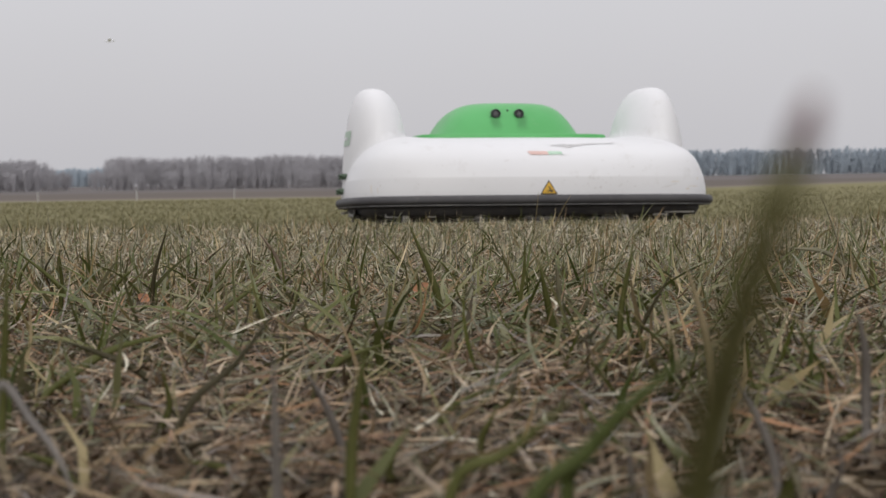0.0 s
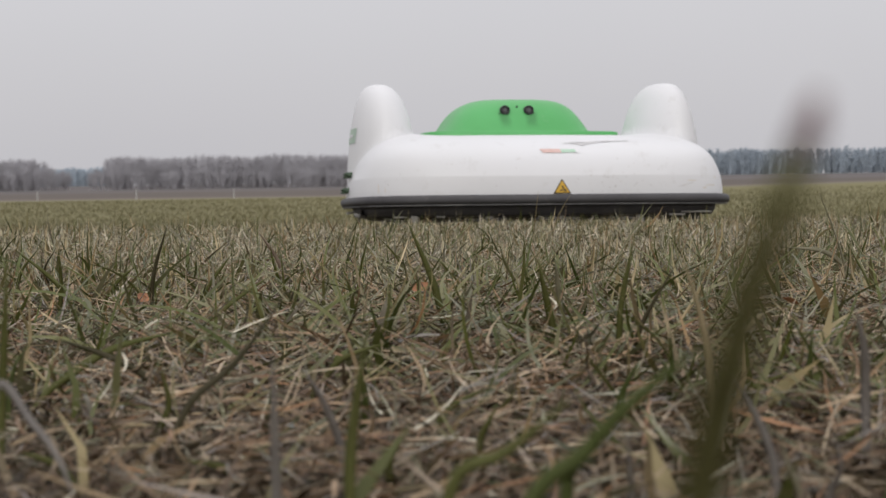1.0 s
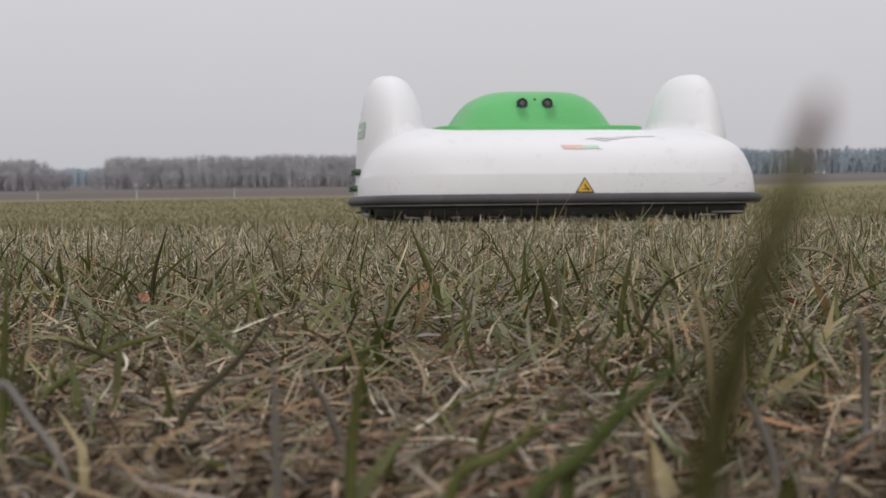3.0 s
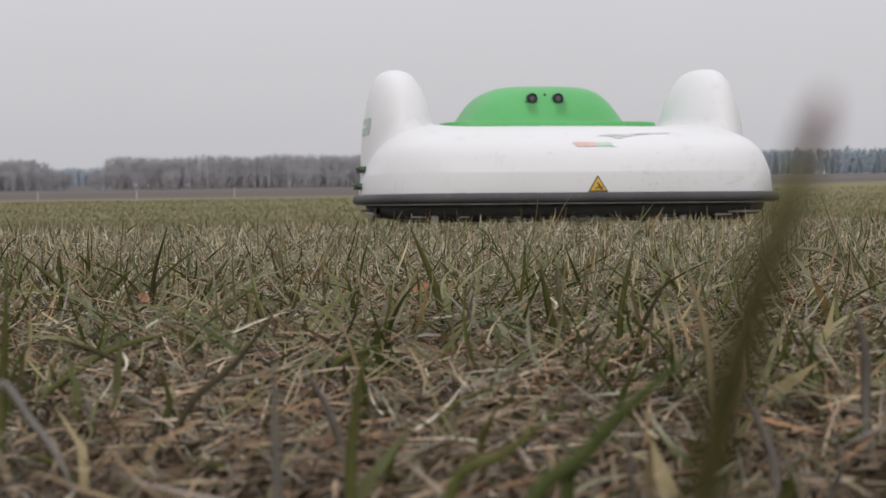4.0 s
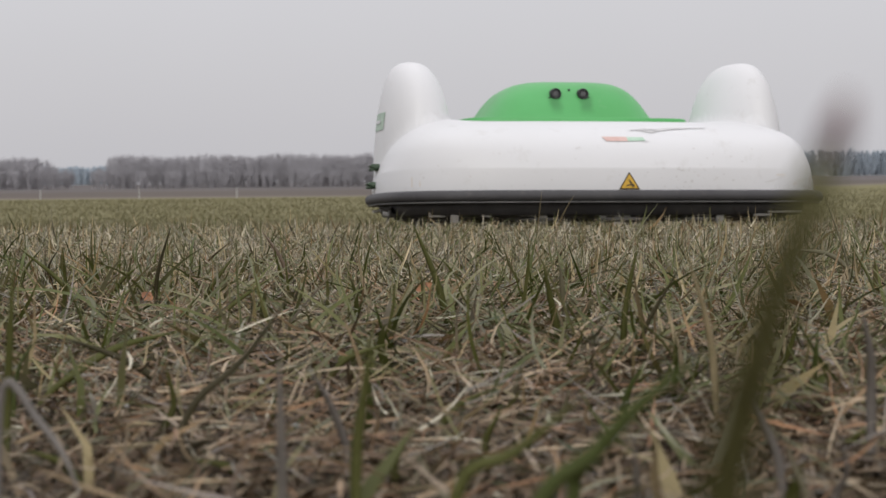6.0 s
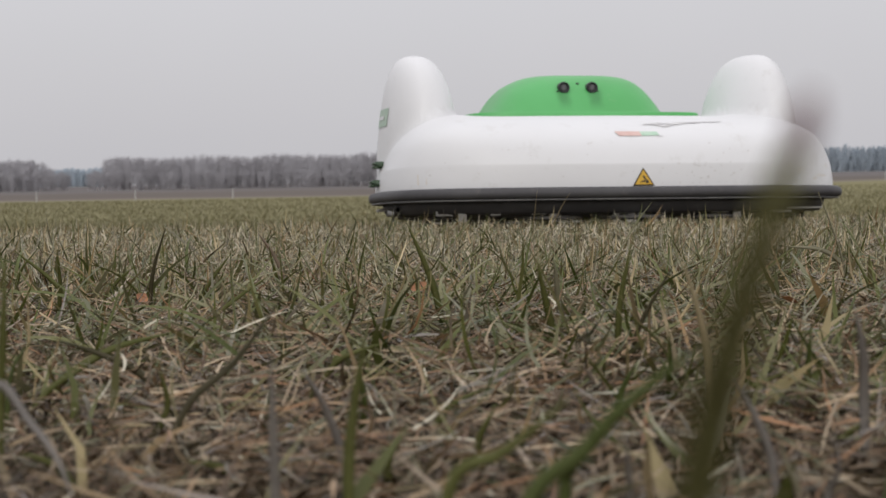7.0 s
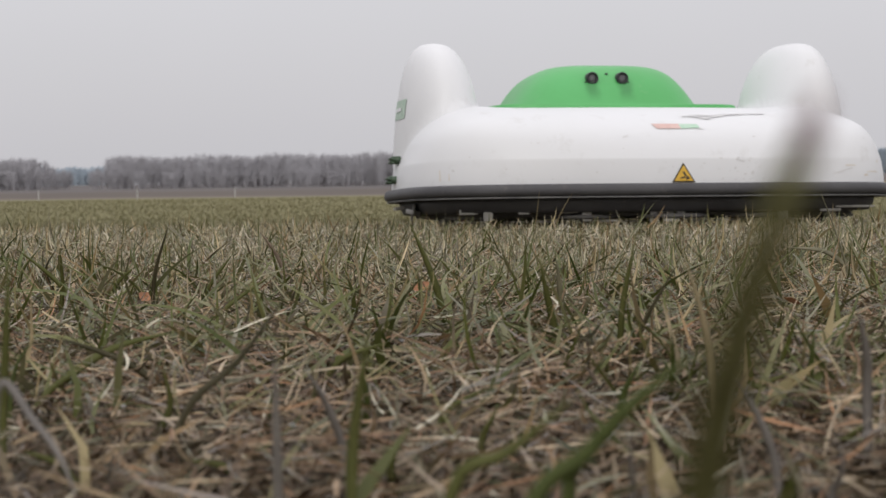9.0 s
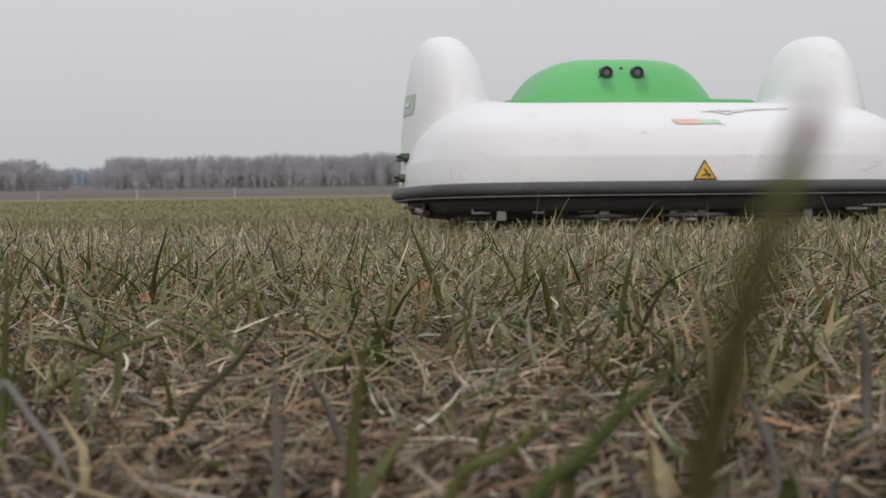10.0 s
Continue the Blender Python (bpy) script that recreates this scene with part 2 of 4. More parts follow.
def part(name, bm, mat, parent, label="", smooth=True):
    """One bmesh as one mesh object under a thing or part."""
    me = bpy.data.meshes.new(name)
    bm.to_mesh(me)
    bm.free()
    me.materials.append(mat)
    if smooth:
        me.polygons.foreach_set("use_smooth", [True] * len(me.polygons))
    ob = new(name, me)
    ob.parent = parent
    return tagged(ob, label)


def mesh_part(name, verts, faces, mat, parent, label="", smooth=True):
    ob = new(name, mesh_from(name, verts, faces, mat, smooth))
    ob.parent = parent
    return tagged(ob, label)


def lathe(bm, profile, m, seg=24):
    """Rings of (radius, height) about the z axis of m."""
    rings = []
    for r, z in profile:
        rings.append([bm.verts.new(m @ Vector((r * math.cos(2 * math.pi * i / seg), r * math.sin(2 * math.pi * i / seg), z))) for i in range(seg)])
    for a, b in zip(rings, rings[1:]):
        for i in range(seg):
            bm.faces.new((a[i], a[(i + 1) % seg], b[(i + 1) % seg], b[i]))
    bm.faces.new(rings[0][::-1])
    bm.faces.new(rings[-1])


def block(bm, size, m, bevel=0.003):
    made = bmesh.ops.create_cube(bm, size=1.0)
    bmesh.ops.transform(bm, matrix=m @ Matrix.Diagonal((*size, 1)), verts=made["verts"])
    edges = list({e for v in made["verts"] for e in v.link_edges})
    if bevel:
        bmesh.ops.bevel(bm, geom=edges, offset=bevel, segments=2, affect="EDGES")


# ---- the ground ----
GY = (-60, 0, 1.5, 2.5, 3.9, 5, 8, 15, 40, 120, 200, 350, 520, 570, 640, 3000)
GZ = (0.0, 0, 0, 0.001, -0.031, -0.058, -0.105, -0.15, -0.20, -0.16, 0.25, 1.5, 2.7, 3.6, 5.2, 8.0)


def ground_z(x, y):
    x, y = np.asarray(x, float), np.asarray(y, float)
    z = np.interp(y, GY, GZ)
    rise = np.clip((y - 60) / 60, 0, 1) * np.clip((x - 6) / 30, 0, 1.6)
    return z + 0.55 * rise + 0.006 * np.sin(x * 3.1 + 1.0) * np.sin(y * 2.3) * (np.abs(y) < 30)


def build_ground():
    ys = np.unique(np.concatenate([-np.geomspace(0.3, 300, 24), np.linspace(-0.2, 12, 90), np.geomspace(12.5, 3500, 90)]))
    half = np.concatenate([np.linspace(0, 4, 24), np.geomspace(4.4, 2500, 44)])
    xs = np.unique(np.concatenate([-half, half]))
    X, Y = np.meshgrid(xs, ys)
    Z = ground_z(X, Y)
    w = len(xs)
    faces = [(j * w + i, j * w + i + 1, (j + 1) * w + i + 1, (j + 1) * w + i) for j in range(len(ys) - 1) for i in range(w - 1)]
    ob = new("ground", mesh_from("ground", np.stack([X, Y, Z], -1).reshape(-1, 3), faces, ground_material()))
    tagged(ob, "flat open field of short winter turf", "ground", kind="structure")


# ---- grass in bulk ----
def fast_mesh(name, verts, loops, sizes, mat):
    me = bpy.data.meshes.new(name)
    me.vertices.add(len(verts))
    me.vertices.foreach_set("co", verts.astype(np.float32).ravel())
    me.loops.add(len(loops))
    me.loops.foreach_set("vertex_index", loops.astype(np.int32))
    me.polygons.add(len(sizes))
    starts = np.concatenate([[0], np.cumsum(sizes)[:-1]])
    me.polygons.foreach_set("loop_start", starts.astype(np.int32))
    me.polygons.foreach_set("use_smooth", np.ones(len(sizes), bool))
    me.materials.append(mat)
    me.update(calc_edges=True)
    me.validate()
    return me


def blades(rng, x, y, length, width, lean, curl, seg, lift=0.0):
    """Tapered, bent and swerving blades: a strip of seg steps each. lean and curl in radians from the upright."""
    n = len(x)
    az = rng.uniform(0, 2 * np.pi, n)
    swerve = rng.normal(0, 0.55, n)
    roll = rng.normal(0, 0.5, n)
    p = np.stack([x, y, ground_z(x, y) + lift - 0.003], 1)
    cols = []
    for k in range(seg + 1):
        f = k / seg
        w = width * (0.75 + 0.25 * min(1, 3 * f)) * (1 - f ** 2.2)
        way = az + swerve * f
        face = way + np.pi / 2 + roll * (0.6 + 0.8 * f)
        side = np.stack([np.cos(face) * w / 2, np.sin(face) * w / 2, 0.3 * w * np.sin(az * 3 + 2 * f)], 1)
        cols += [p - side, p + side] if k < seg else [p]
        a = np.clip(lean + curl * f, 0, 2.2)
        step = length / seg
        d = np.stack([np.sin(a) * np.cos(way), np.sin(a) * np.sin(way), np.cos(a)], 1)
        p = p + d * step[:, None]
        p[:, 2] = np.maximum(p[:, 2], ground_z(p[:, 0], p[:, 1]) + 0.001)
    V = np.stack(cols, 1)
    per = 2 * seg + 1
    quads = [(2 * k, 2 * k + 1, 2 * k + 3, 2 * k + 2) for k in range(seg - 1)]
    local = np.array([i for q in quads for i in q] + [2 * seg - 2, 2 * seg - 1, 2 * seg])
    loops = (local[None] + per * np.arange(n)[:, None]).ravel()
    sizes = np.tile([4] * (seg - 1) + [3], n)
    return V.reshape(-1, 3), loops, sizes


def strewn(rng, n, y0, y1, fall):
    """Places over the open field before the lens, thinning out with distance and, raggedly, to both sides."""
    out_x, out_y, got = [], [], 0
    wmax = 0.9 * y1 + 0.3
    while got < n:
        y = rng.uniform(y0, y1, 400000)
        x = rng.uniform(-wmax, wmax, 400000)
        edge = 0.34 * y + 0.16 + rng.exponential(0.10, 400000) * (0.5 + y)
        keep = (np.abs(x) < edge) & (rng.uniform(0, 1, 400000) < 1 / (1 + (y / fall) ** 2))
        out_x.append(x[keep])
        out_y.append(y[keep])
        got += keep.sum()
    return np.concatenate(out_x)[:n], np.concatenate(out_y)[:n]


def patchy(x, y, size, seed):
    """A smooth field between 0 and 1 with lumps of about that size."""
    rng = np.random.default_rng(seed)
    v = np.zeros_like(x)
    for k in range(7):
        a, ph, w = rng.uniform(0, 6.283), rng.uniform(0, 6.283), size * rng.uniform(0.7, 1.8)
        v += np.sin((x * np.cos(a) + y * np.sin(a)) * 6.283 / w + ph)
    return np.clip(0.5 + v / 6.0, 0, 1)


def grass_object(name, chunks, mat, label):
    V, L, S, base = [], [], [], 0
    for v, l, s in chunks:
        V.append(v)
        L.append(l + base)
        S.append(s)
        base += len(v)
    ob = new(name, fast_mesh(name, np.concatenate(V), np.concatenate(L), np.concatenate(S), mat))
    return tagged(ob, label, "grass", kind="stuff")


def build_grass():
    rng = np.random.default_rng(7)
    R = rng.uniform
    # short living turf
    x, y = strewn(rng, 105000, 0.43, 8.5, 3.2)
    clump = np.sin(x * 17 + 3 * np.sin(y * 11)) * np.sin(y * 13 + 2 * np.sin(x * 9))
    keep = R(0, 1, len(x)) < np.clip(0.25 + 0.34 * y, 0, 1) * (0.75 + 0.35 * clump)
    x, y, clump = x[keep], y[keep], clump[keep]
    n = len(x)
    flat = R(0, 1, n) < np.clip(0.92 - 0.10 * y, 0.70, 0.86)
    lean = np.where(flat, np.clip(rng.normal(1.1, 0.22, n), 0.6, 1.5), np.abs(rng.normal(0.7, 0.4, n)))
    curl = np.where(flat, rng.normal(0.1, 0.8, n), rng.normal(0.7, 0.8, n))
    L = np.clip(rng.lognormal(-3.55, 0.38, n), 0.012, np.clip(0.03 + 0.02 * y, 0.03, 0.055)) * np.where(flat, 1.25, 1.0) * (1 + 0.2 * clump) * np.clip(0.62 + 0.42 * y, 0.75, 1.12) * np.clip(1.35 - 0.10 * y, 0.7, 1.0)
    w = R(0.0009, 0.0024, n) * (0.55 + L / 0.08) * np.clip(y / 3, 1, 2.2)
    L *= np.where(y > 1.2, 0.8, 1.0)
    turf = [blades(rng, x, y, L, w, lean, curl, 4, lift=np.where(flat, np.clip(0.006 + 0.006 * y, 0, 0.020) * R(0, 1, n), 0))]
    # the lawn all round
    n = 60000
    x, y = rng.normal(0, 5, n), rng.normal(3, 5, n)
    turf.append(blades(rng, x, y, R(0.025, 0.045, n), R(0.003, 0.007, n), np.abs(rng.normal(0.6, 0.4, n)), R(0, 0.9, n), 2))
    grass_object("grass", turf, GRASS, "short olive and grey-green winter grass blades")
    # longer olive blades
    n = 24000
    x, y = strewn(rng, n, 0.50, 3.4, 1.2)
    lump = np.sin(x * 9 + 2) * np.sin(y * 7 + 1) + R(-0.8, 0.8, n)
    x, y = x[lump > -0.2], y[lump > -0.2]
    n = len(x)
    L = np.clip(R(0.024, 0.07, n), 0, 0.032 + 0.03 * y)
    tall = [blades(rng, x, y, L, R(0.0014, 0.0032, n), np.clip(rng.normal(1.15, 0.28, n), 0.35, 1.5), rng.normal(0.4, 0.7, n), 6)]
    n = 620
    x, y = strewn(rng, n, 0.62, 1.5, 0.9)
    tall.append(blades(rng, x, y, R(0.045, 0.095, n) * np.clip(0.45 + 0.6 * y, 0.6, 1.0), R(0.0020, 0.0040, n), np.clip(rng.normal(0.75, 0.2, n), 0.3, 1.2), R(0.4, 1.3, n), 8))
    grass_object("green_grass", tall, LIVE, "longer olive-green grass blades among the short turf")
    # dead straw
    x, y = strewn(rng, 175000, 0.2, 8.5, 1.7)
    keep = R(0, 1, len(x)) < np.clip(1.6 * patchy(x, y, 0.07, 21), np.clip(0.55 - 0.4 * y, 0.15, 0.4), 1)
    x, y = x[keep], y[keep]
    n = len(x)
    lean = np.clip(rng.normal(1.40, 0.20, n), 0.5, 1.57)
    low = np.clip(0.25 + 0.55 * y, 0.4, 1.0)
    straw = [blades(rng, x, y, R(0.014, 0.050, n) * (0.55 + 0.45 * low), R(0.0006, 0.0019, n) * np.clip(y / 2, 1, 2.4), lean, rng.normal(0.0, 0.75, n) * low, 4, lift=0.001 + 0.012 * R(0, 1, n) ** 2 + 0.012 * np.clip(patchy(x, y, 0.07, 22) - 0.45, 0, 1))]
    n = 20000
    x, y = rng.normal(0, 5, n), rng.normal(3, 5, n)
    straw.append(blades(rng, x, y, R(0.03, 0.06, n), R(0.002, 0.005, n), R(0.9, 1.5, n), R(0, 0.4, n), 2))
    grass_object("dry_grass", straw, THATCH, "matted dead straw and thatch between the grass")
    # crumbled bits on the bare soil
    x, y = strewn(rng, 60000, 0.3, 1.6, 0.7)
    n = len(x)
    bits = [blades(rng, x, y, R(0.003, 0.014, n), R(0.0008, 0.0024, n), R(1.0, 1.6, n), rng.normal(0, 0.9, n), 2, lift=0.002 + 0.004 * R(0, 1, n))]
    grass_object("plant_litter", bits, LITTER, "dark crumbled plant litter on the soil")
    # bleached tips standing in the turf further out
    n = 68000
    y = R(0.6, 4.6, n)
    x = (R(-0.42, 0.42, n) + rng.normal(0, 0.06, n)) * y
    thin = (np.sin(x * 13 + 2 * np.sin(y * 7)) + R(-1.2, 1.2, n) > -0.5) & (R(0, 1, n) < np.clip((y - 0.80) / 0.9, 0, 1))
    x, y = x[thin], y[thin]
    n = len(x)
    tips = [blades(rng, x, y, R(0.012, 0.032, n), R(0.0014, 0.0032, n) * np.clip(y / 2.4, 0.7, 1.4), R(0.4, 2.0, n), rng.normal(0.1, 1.3, n), 4, lift=np.clip(0.004 + 0.016 * (y - 0.6), 0.004, 0.024) * R(0, 1, n))]
    n = 60000
    x, y = rng.normal(0, 5, n), rng.normal(3, 5, n)
    aside = np.abs(x) > 0.36 * np.maximum(y, 0) + 0.35
    x, y = x[aside], y[aside]
    n = len(x)
    tips.append(blades(rng, x, y, R(0.02, 0.045, n), R(0.003, 0.007, n), R(0.4, 1.7, n), rng.normal(0.1, 0.9, n), 2, lift=0.02 * R(0, 1, n)))
    grass_object("bleached_grass", tips, BLEACHED, "bleached pale blades standing in the winter turf")
    n = 85000
    y = 4.0 * (100 / 4.0) ** R(0, 1, n)
    x = R(-0.42, 0.42, n) * y
    grass_object("field_grass", [blades(rng, x, y, R(0.02, 0.045, n) * (1 + y / 50), R(0.003, 0.007, n) * (y / 6) ** 0.8, R(0.2, 1.0, n), R(0, 0.6, n), 2)], FARGRASS, "low yellow-green turf out over the field")


# ---- single blades, the tall stem, leaves and pebbles ----
BLADE_WORDS = {BLADE_GREEN: "fresh green", BLADE_OLIVE: "olive green", BLADE_DARK: "dark withered", BLADE_PALE: "pale grey-green", BLADE_STRAW: "dry straw-coloured", BLADE_BROWN: "dry brown", BLADE_LILAC: "withered lilac-grey"}


def ribbon(points, widths, facing, thick=0.0004):
    """A folded leaf blade along points: a shallow V in section, closed below."""
    V, F = [], []
    for k, (p, w) in enumerate(zip(points, widths)):
        d = (points[min(k + 1, len(points) - 1)] - points[max(k - 1, 0)]).normalized()
        side = d.cross(facing).normalized()
        up = side.cross(d)
        V += [p - side * w / 2, p - up * (w * 0.18 + thick), p + side * w / 2, p - up * w * 0.18 + up * thick]
    for k in range(len(points) - 1):
        for i in range(4):
            j = (i + 1) % 4
            F.append((4 * k + i, 4 * k + j, 4 * k + 4 + j, 4 * k + 4 + i))
    F += [(3, 2, 1, 0), tuple(4 * len(points) - 4 + i for i in range(4))]
    return V, F


def grass_blade(width, mat, *knots):
    """One blade from its foot in the turf through its knots to the tip, in a smooth curve."""
    ks = [Vector(k) for k in knots]
    ks = [2 * ks[0] - ks[1]] + ks + [2 * ks[-1] - ks[-2]]
    pts = []
    for a, b, c, d in zip(ks, ks[1:], ks[2:], ks[3:]):
        for k in range(5):
            f = k / 5
            pts.append(0.5 * (2 * b + (c - a) * f + (2 * a - 5 * b + 4 * c - d) * f * f + (3 * b - a - 3 * c + d) * f ** 3))
    pts.append(ks[-2])
    n = len(pts) - 1
    ws = [width * (0.7 + 0.3 * min(1, 3 * k / n)) * (1 - (k / n) ** 3) + 0.0002 for k in range(n + 1)]
    V, F = ribbon(pts, ws, Vector((0.25 * math.sin(ks[1].x * 90), -1, 0.35)))
    ob = new("grass_sprig", mesh_from("grass_sprig", V, F, mat))
    tagged(ob, BLADE_WORDS[mat] + " grass blade standing in the turf", "grass", "single grass sprigs")


def grass_stem():
    """The tall stem right before the lens, with a reddish withered tip."""
    pts = [Vector(p) for p in ((0.0175, 0.096, -0.006), (0.0150, 0.090, 0.030), (0.0135, 0.0804, 0.0582), (0.0135, 0.0764, 0.0695), (0.0137, 0.0715, 0.0752), (0.0143, 0.0683, 0.0799), (0.0152, 0.0658, 0.0841), (0.0159, 0.0650, 0.0865))]
    stem = new("tall_grass")
    stem.location = (0.0175, 0.096, 0)
    tagged(stem, "tall olive grass stem with a reddish withered tip", "grass")
    off = Vector((0.0175, 0.096, 0))
    V, F = ribbon([p - off for p in pts], [0.0022, 0.0025, 0.0026, 0.0025, 0.0023, 0.0020, 0.0017, 0.0013], Vector((0, -1, 0.1)), 0.0005)
    mesh_part("stalk", V, F, STEM, stem, "olive stalk")
    tip = [pts[-1] - off, Vector((0.0163, 0.0649, 0.0877)) - off, Vector((0.0167, 0.0648, 0.0891)) - off]
    V, F = ribbon(tip, [0.0013, 0.0013, 0.0005], Vector((0, -1, 0.1)), 0.0004)
    mesh_part("tip", V, F, STEM_TIP, stem, "reddish dry tip")
    return stem


def leaf(x, y, turn, size):
    z = float(ground_z(x, y)) + 0.017
    V, F = [], []
    for k in range(7):
        f = k / 6
        w = size * 0.32 * math.sin(math.pi * min(0.98, f + 0.04)) ** 0.8
        for g, h in ((-1, 0.25), (-0.5, 0.05), (0, 0.0), (0.5, 0.07), (1, 0.3)):
            V.append((size * (f - 0.5), w * g, w * h + size * 0.2 * (f - 0.5) ** 2))
    F = [(k * 5 + i, k * 5 + i + 1, k * 5 + 6 + i, k * 5 + 5 + i) for k in range(6) for i in range(4)]
    ob = new("dead_leaf", mesh_from("dead_leaf", V, F, LEAF))
    ob.matrix_basis = pose(x, y, z, 35, -20, turn)
    tagged(ob, "small curled orange-brown dead leaf in the grass", "leaf", "dead leaves")


def pebble(x, y, size):
    bm = bmesh.new()
    bmesh.ops.create_icosphere(bm, subdivisions=2, radius=size / 2)
    for v in bm.verts:
        v.co *= 1 + 0.25 * noise.noise(v.co * 400 + Vector((x, y, 0)) * 50)
        v.co.z *= 0.7
    me = bpy.data.meshes.new("pebble")
    bm.to_mesh(me)
    bm.free()
    me.materials.append(PEBBLE)
    ob = new("pebble", me)
    ob.location = (x, y, float(ground_z(x, y)) + 0.010)
    tagged(ob, "tiny pale wet pebble lying in the thatch", "pebble", "pebbles in the turf")


def build_single_plants():
    grass_blade(0.0027, BLADE_DARK, (-0.1985, 1.0000, -0.0023), (-0.1944, 0.9880, 0.0312), (-0.1819, 0.9760, 0.0663))
    grass_blade(0.0031, BLADE_OLIVE, (-0.1735, 1.0000, -0.0020), (-0.1568, 0.9880, 0.0249), (-0.1391, 0.9760, 0.0469))
    grass_blade(0.0035, BLADE_OLIVE, (-0.1528, 0.9000, -0.0014), (-0.1318, 0.8892, 0.0171), (-0.1028, 0.8784, 0.0368))
    grass_blade(0.0043, BLADE_OLIVE, (-0.1713, 0.6200, -0.0013), (-0.1576, 0.6126, 0.0100), (-0.1367, 0.6051, 0.0224), (-0.1100, 0.5977, 0.0297))
    grass_blade(0.0027, BLADE_DARK, (-0.0898, 0.4600, -0.0005), (-0.0785, 0.4545, 0.0210), (-0.0634, 0.4490, 0.0342), (-0.0465, 0.4434, 0.0560))
    grass_blade(0.0030, BLADE_DARK, (-0.1072, 0.6000, -0.0004), (-0.1284, 0.5928, 0.0174), (-0.1548, 0.5856, 0.0293))
    grass_blade(0.0036, BLADE_PALE, (-0.2481, 0.8400, -0.0027), (-0.2273, 0.8299, 0.0087), (-0.2038, 0.8198, 0.0188))
    grass_blade(0.0036, BLADE_OLIVE, (-0.2569, 1.0500, -0.0032), (-0.2733, 1.0374, 0.0255), (-0.2978, 1.0248, 0.0496))
    grass_blade(0.0027, BLADE_OLIVE, (-0.1336, 0.4400, -0.0012), (-0.1332, 0.4400, 0.0191), (-0.1300, 0.4347, 0.0435), (-0.1269, 0.4294, 0.0689))
    grass_blade(0.0031, BLADE_OLIVE, (-0.2625, 1.0000, -0.0032), (-0.2566, 0.9880, 0.0245), (-0.2544, 0.9760, 0.0497))
    grass_blade(0.0034, BLADE_OLIVE, (-0.2572, 1.1000, -0.0033), (-0.2424, 1.0868, 0.0199), (-0.2226, 1.0736, 0.0358))
    grass_blade(0.0031, BLADE_OLIVE, (-0.3350, 1.1500, -0.0041), (-0.3343, 1.1500, 0.0084), (-0.3254, 1.1362, 0.0290), (-0.3080, 1.1224, 0.0468))
    grass_blade(0.0028, BLADE_DARK, (-0.3185, 1.2000, -0.0040), (-0.3187, 1.2000, 0.0070), (-0.3213, 1.1856, 0.0263), (-0.3079, 1.1712, 0.0449))
    grass_blade(0.0033, BLADE_PALE, (-0.0826, 0.5300, -0.0002), (-0.0800, 0.5236, 0.0078), (-0.0768, 0.5173, 0.0168))
    grass_blade(0.0025, BLADE_LILAC, (-0.0381, 0.3300, -0.0008), (-0.0380, 0.3300, 0.0135), (-0.0377, 0.3260, 0.0328), (-0.0375, 0.3221, 0.0497))
    grass_blade(0.0019, BLADE_GREEN, (-0.0615, 0.5000, -0.0000), (-0.0599, 0.4940, 0.0080), (-0.0578, 0.4880, 0.0192))
    grass_blade(0.0025, BLADE_STRAW, (-0.1205, 0.5000, -0.0008), (-0.1094, 0.4940, 0.0073), (-0.0967, 0.4880, 0.0089))
    grass_blade(0.0034, BLADE_BROWN, (-0.1273, 1.2500, -0.0031), (-0.1395, 1.2350, 0.0329), (-0.1524, 1.2200, 0.0549))
    grass_blade(0.0017, BLADE_STRAW, (-0.1657, 1.1000, -0.0024), (-0.1660, 1.0868, 0.0125), (-0.1704, 1.0736, 0.0235))
    grass_blade(0.0020, BLADE_LILAC, (-0.1058, 0.3400, -0.0013), (-0.1039, 0.3400, 0.0407), (-0.0944, 0.3359, 0.0333), (-0.0877, 0.3318, 0.0261), (-0.0830, 0.3278, 0.0172))
    grass_blade(0.0025, BLADE_OLIVE, (-0.0975, 0.4000, -0.0009), (-0.1038, 0.3952, 0.0118), (-0.1130, 0.3904, 0.0174))
    grass_blade(0.0030, BLADE_DARK, (-0.0930, 0.8600, -0.0004), (-0.0900, 0.8497, 0.0163), (-0.0838, 0.8394, 0.0333))
    grass_blade(0.0043, BLADE_OLIVE, (0.0022, 0.8600, 0.0007), (-0.0052, 0.8497, 0.0331), (-0.0189, 0.8394, 0.0679))
    grass_blade(0.0024, BLADE_DARK, (0.0334, 1.4000, -0.0044), (0.0257, 1.3832, 0.0160), (0.0150, 1.3664, 0.0286))
    grass_blade(0.0028, BLADE_DARK, (0.0954, 1.4500, -0.0051), (0.1055, 1.4326, 0.0124), (0.1181, 1.4152, 0.0360))
    grass_blade(0.0027, BLADE_OLIVE, (0.0657, 1.4000, -0.0044), (0.0603, 1.3832, 0.0155), (0.0550, 1.3664, 0.0296))
    grass_blade(0.0040, BLADE_OLIVE, (0.0588, 0.7400, 0.0015), (0.0528, 0.7311, 0.0268), (0.0477, 0.7222, 0.0499))
    grass_blade(0.0043, BLADE_PALE, (0.0718, 0.8600, 0.0012), (0.0680, 0.8497, 0.0222), (0.0648, 0.8394, 0.0450))
    grass_blade(0.0027, BLADE_PALE, (-0.0758, 0.6400, 0.0001), (-0.0601, 0.6323, 0.0083), (-0.0437, 0.6246, 0.0085))
    grass_blade(0.0024, BLADE_LILAC, (-0.0292, 0.4200, -0.0001), (-0.0297, 0.4200, 0.0125), (-0.0340, 0.4150, 0.0261), (-0.0389, 0.4099, 0.0359))
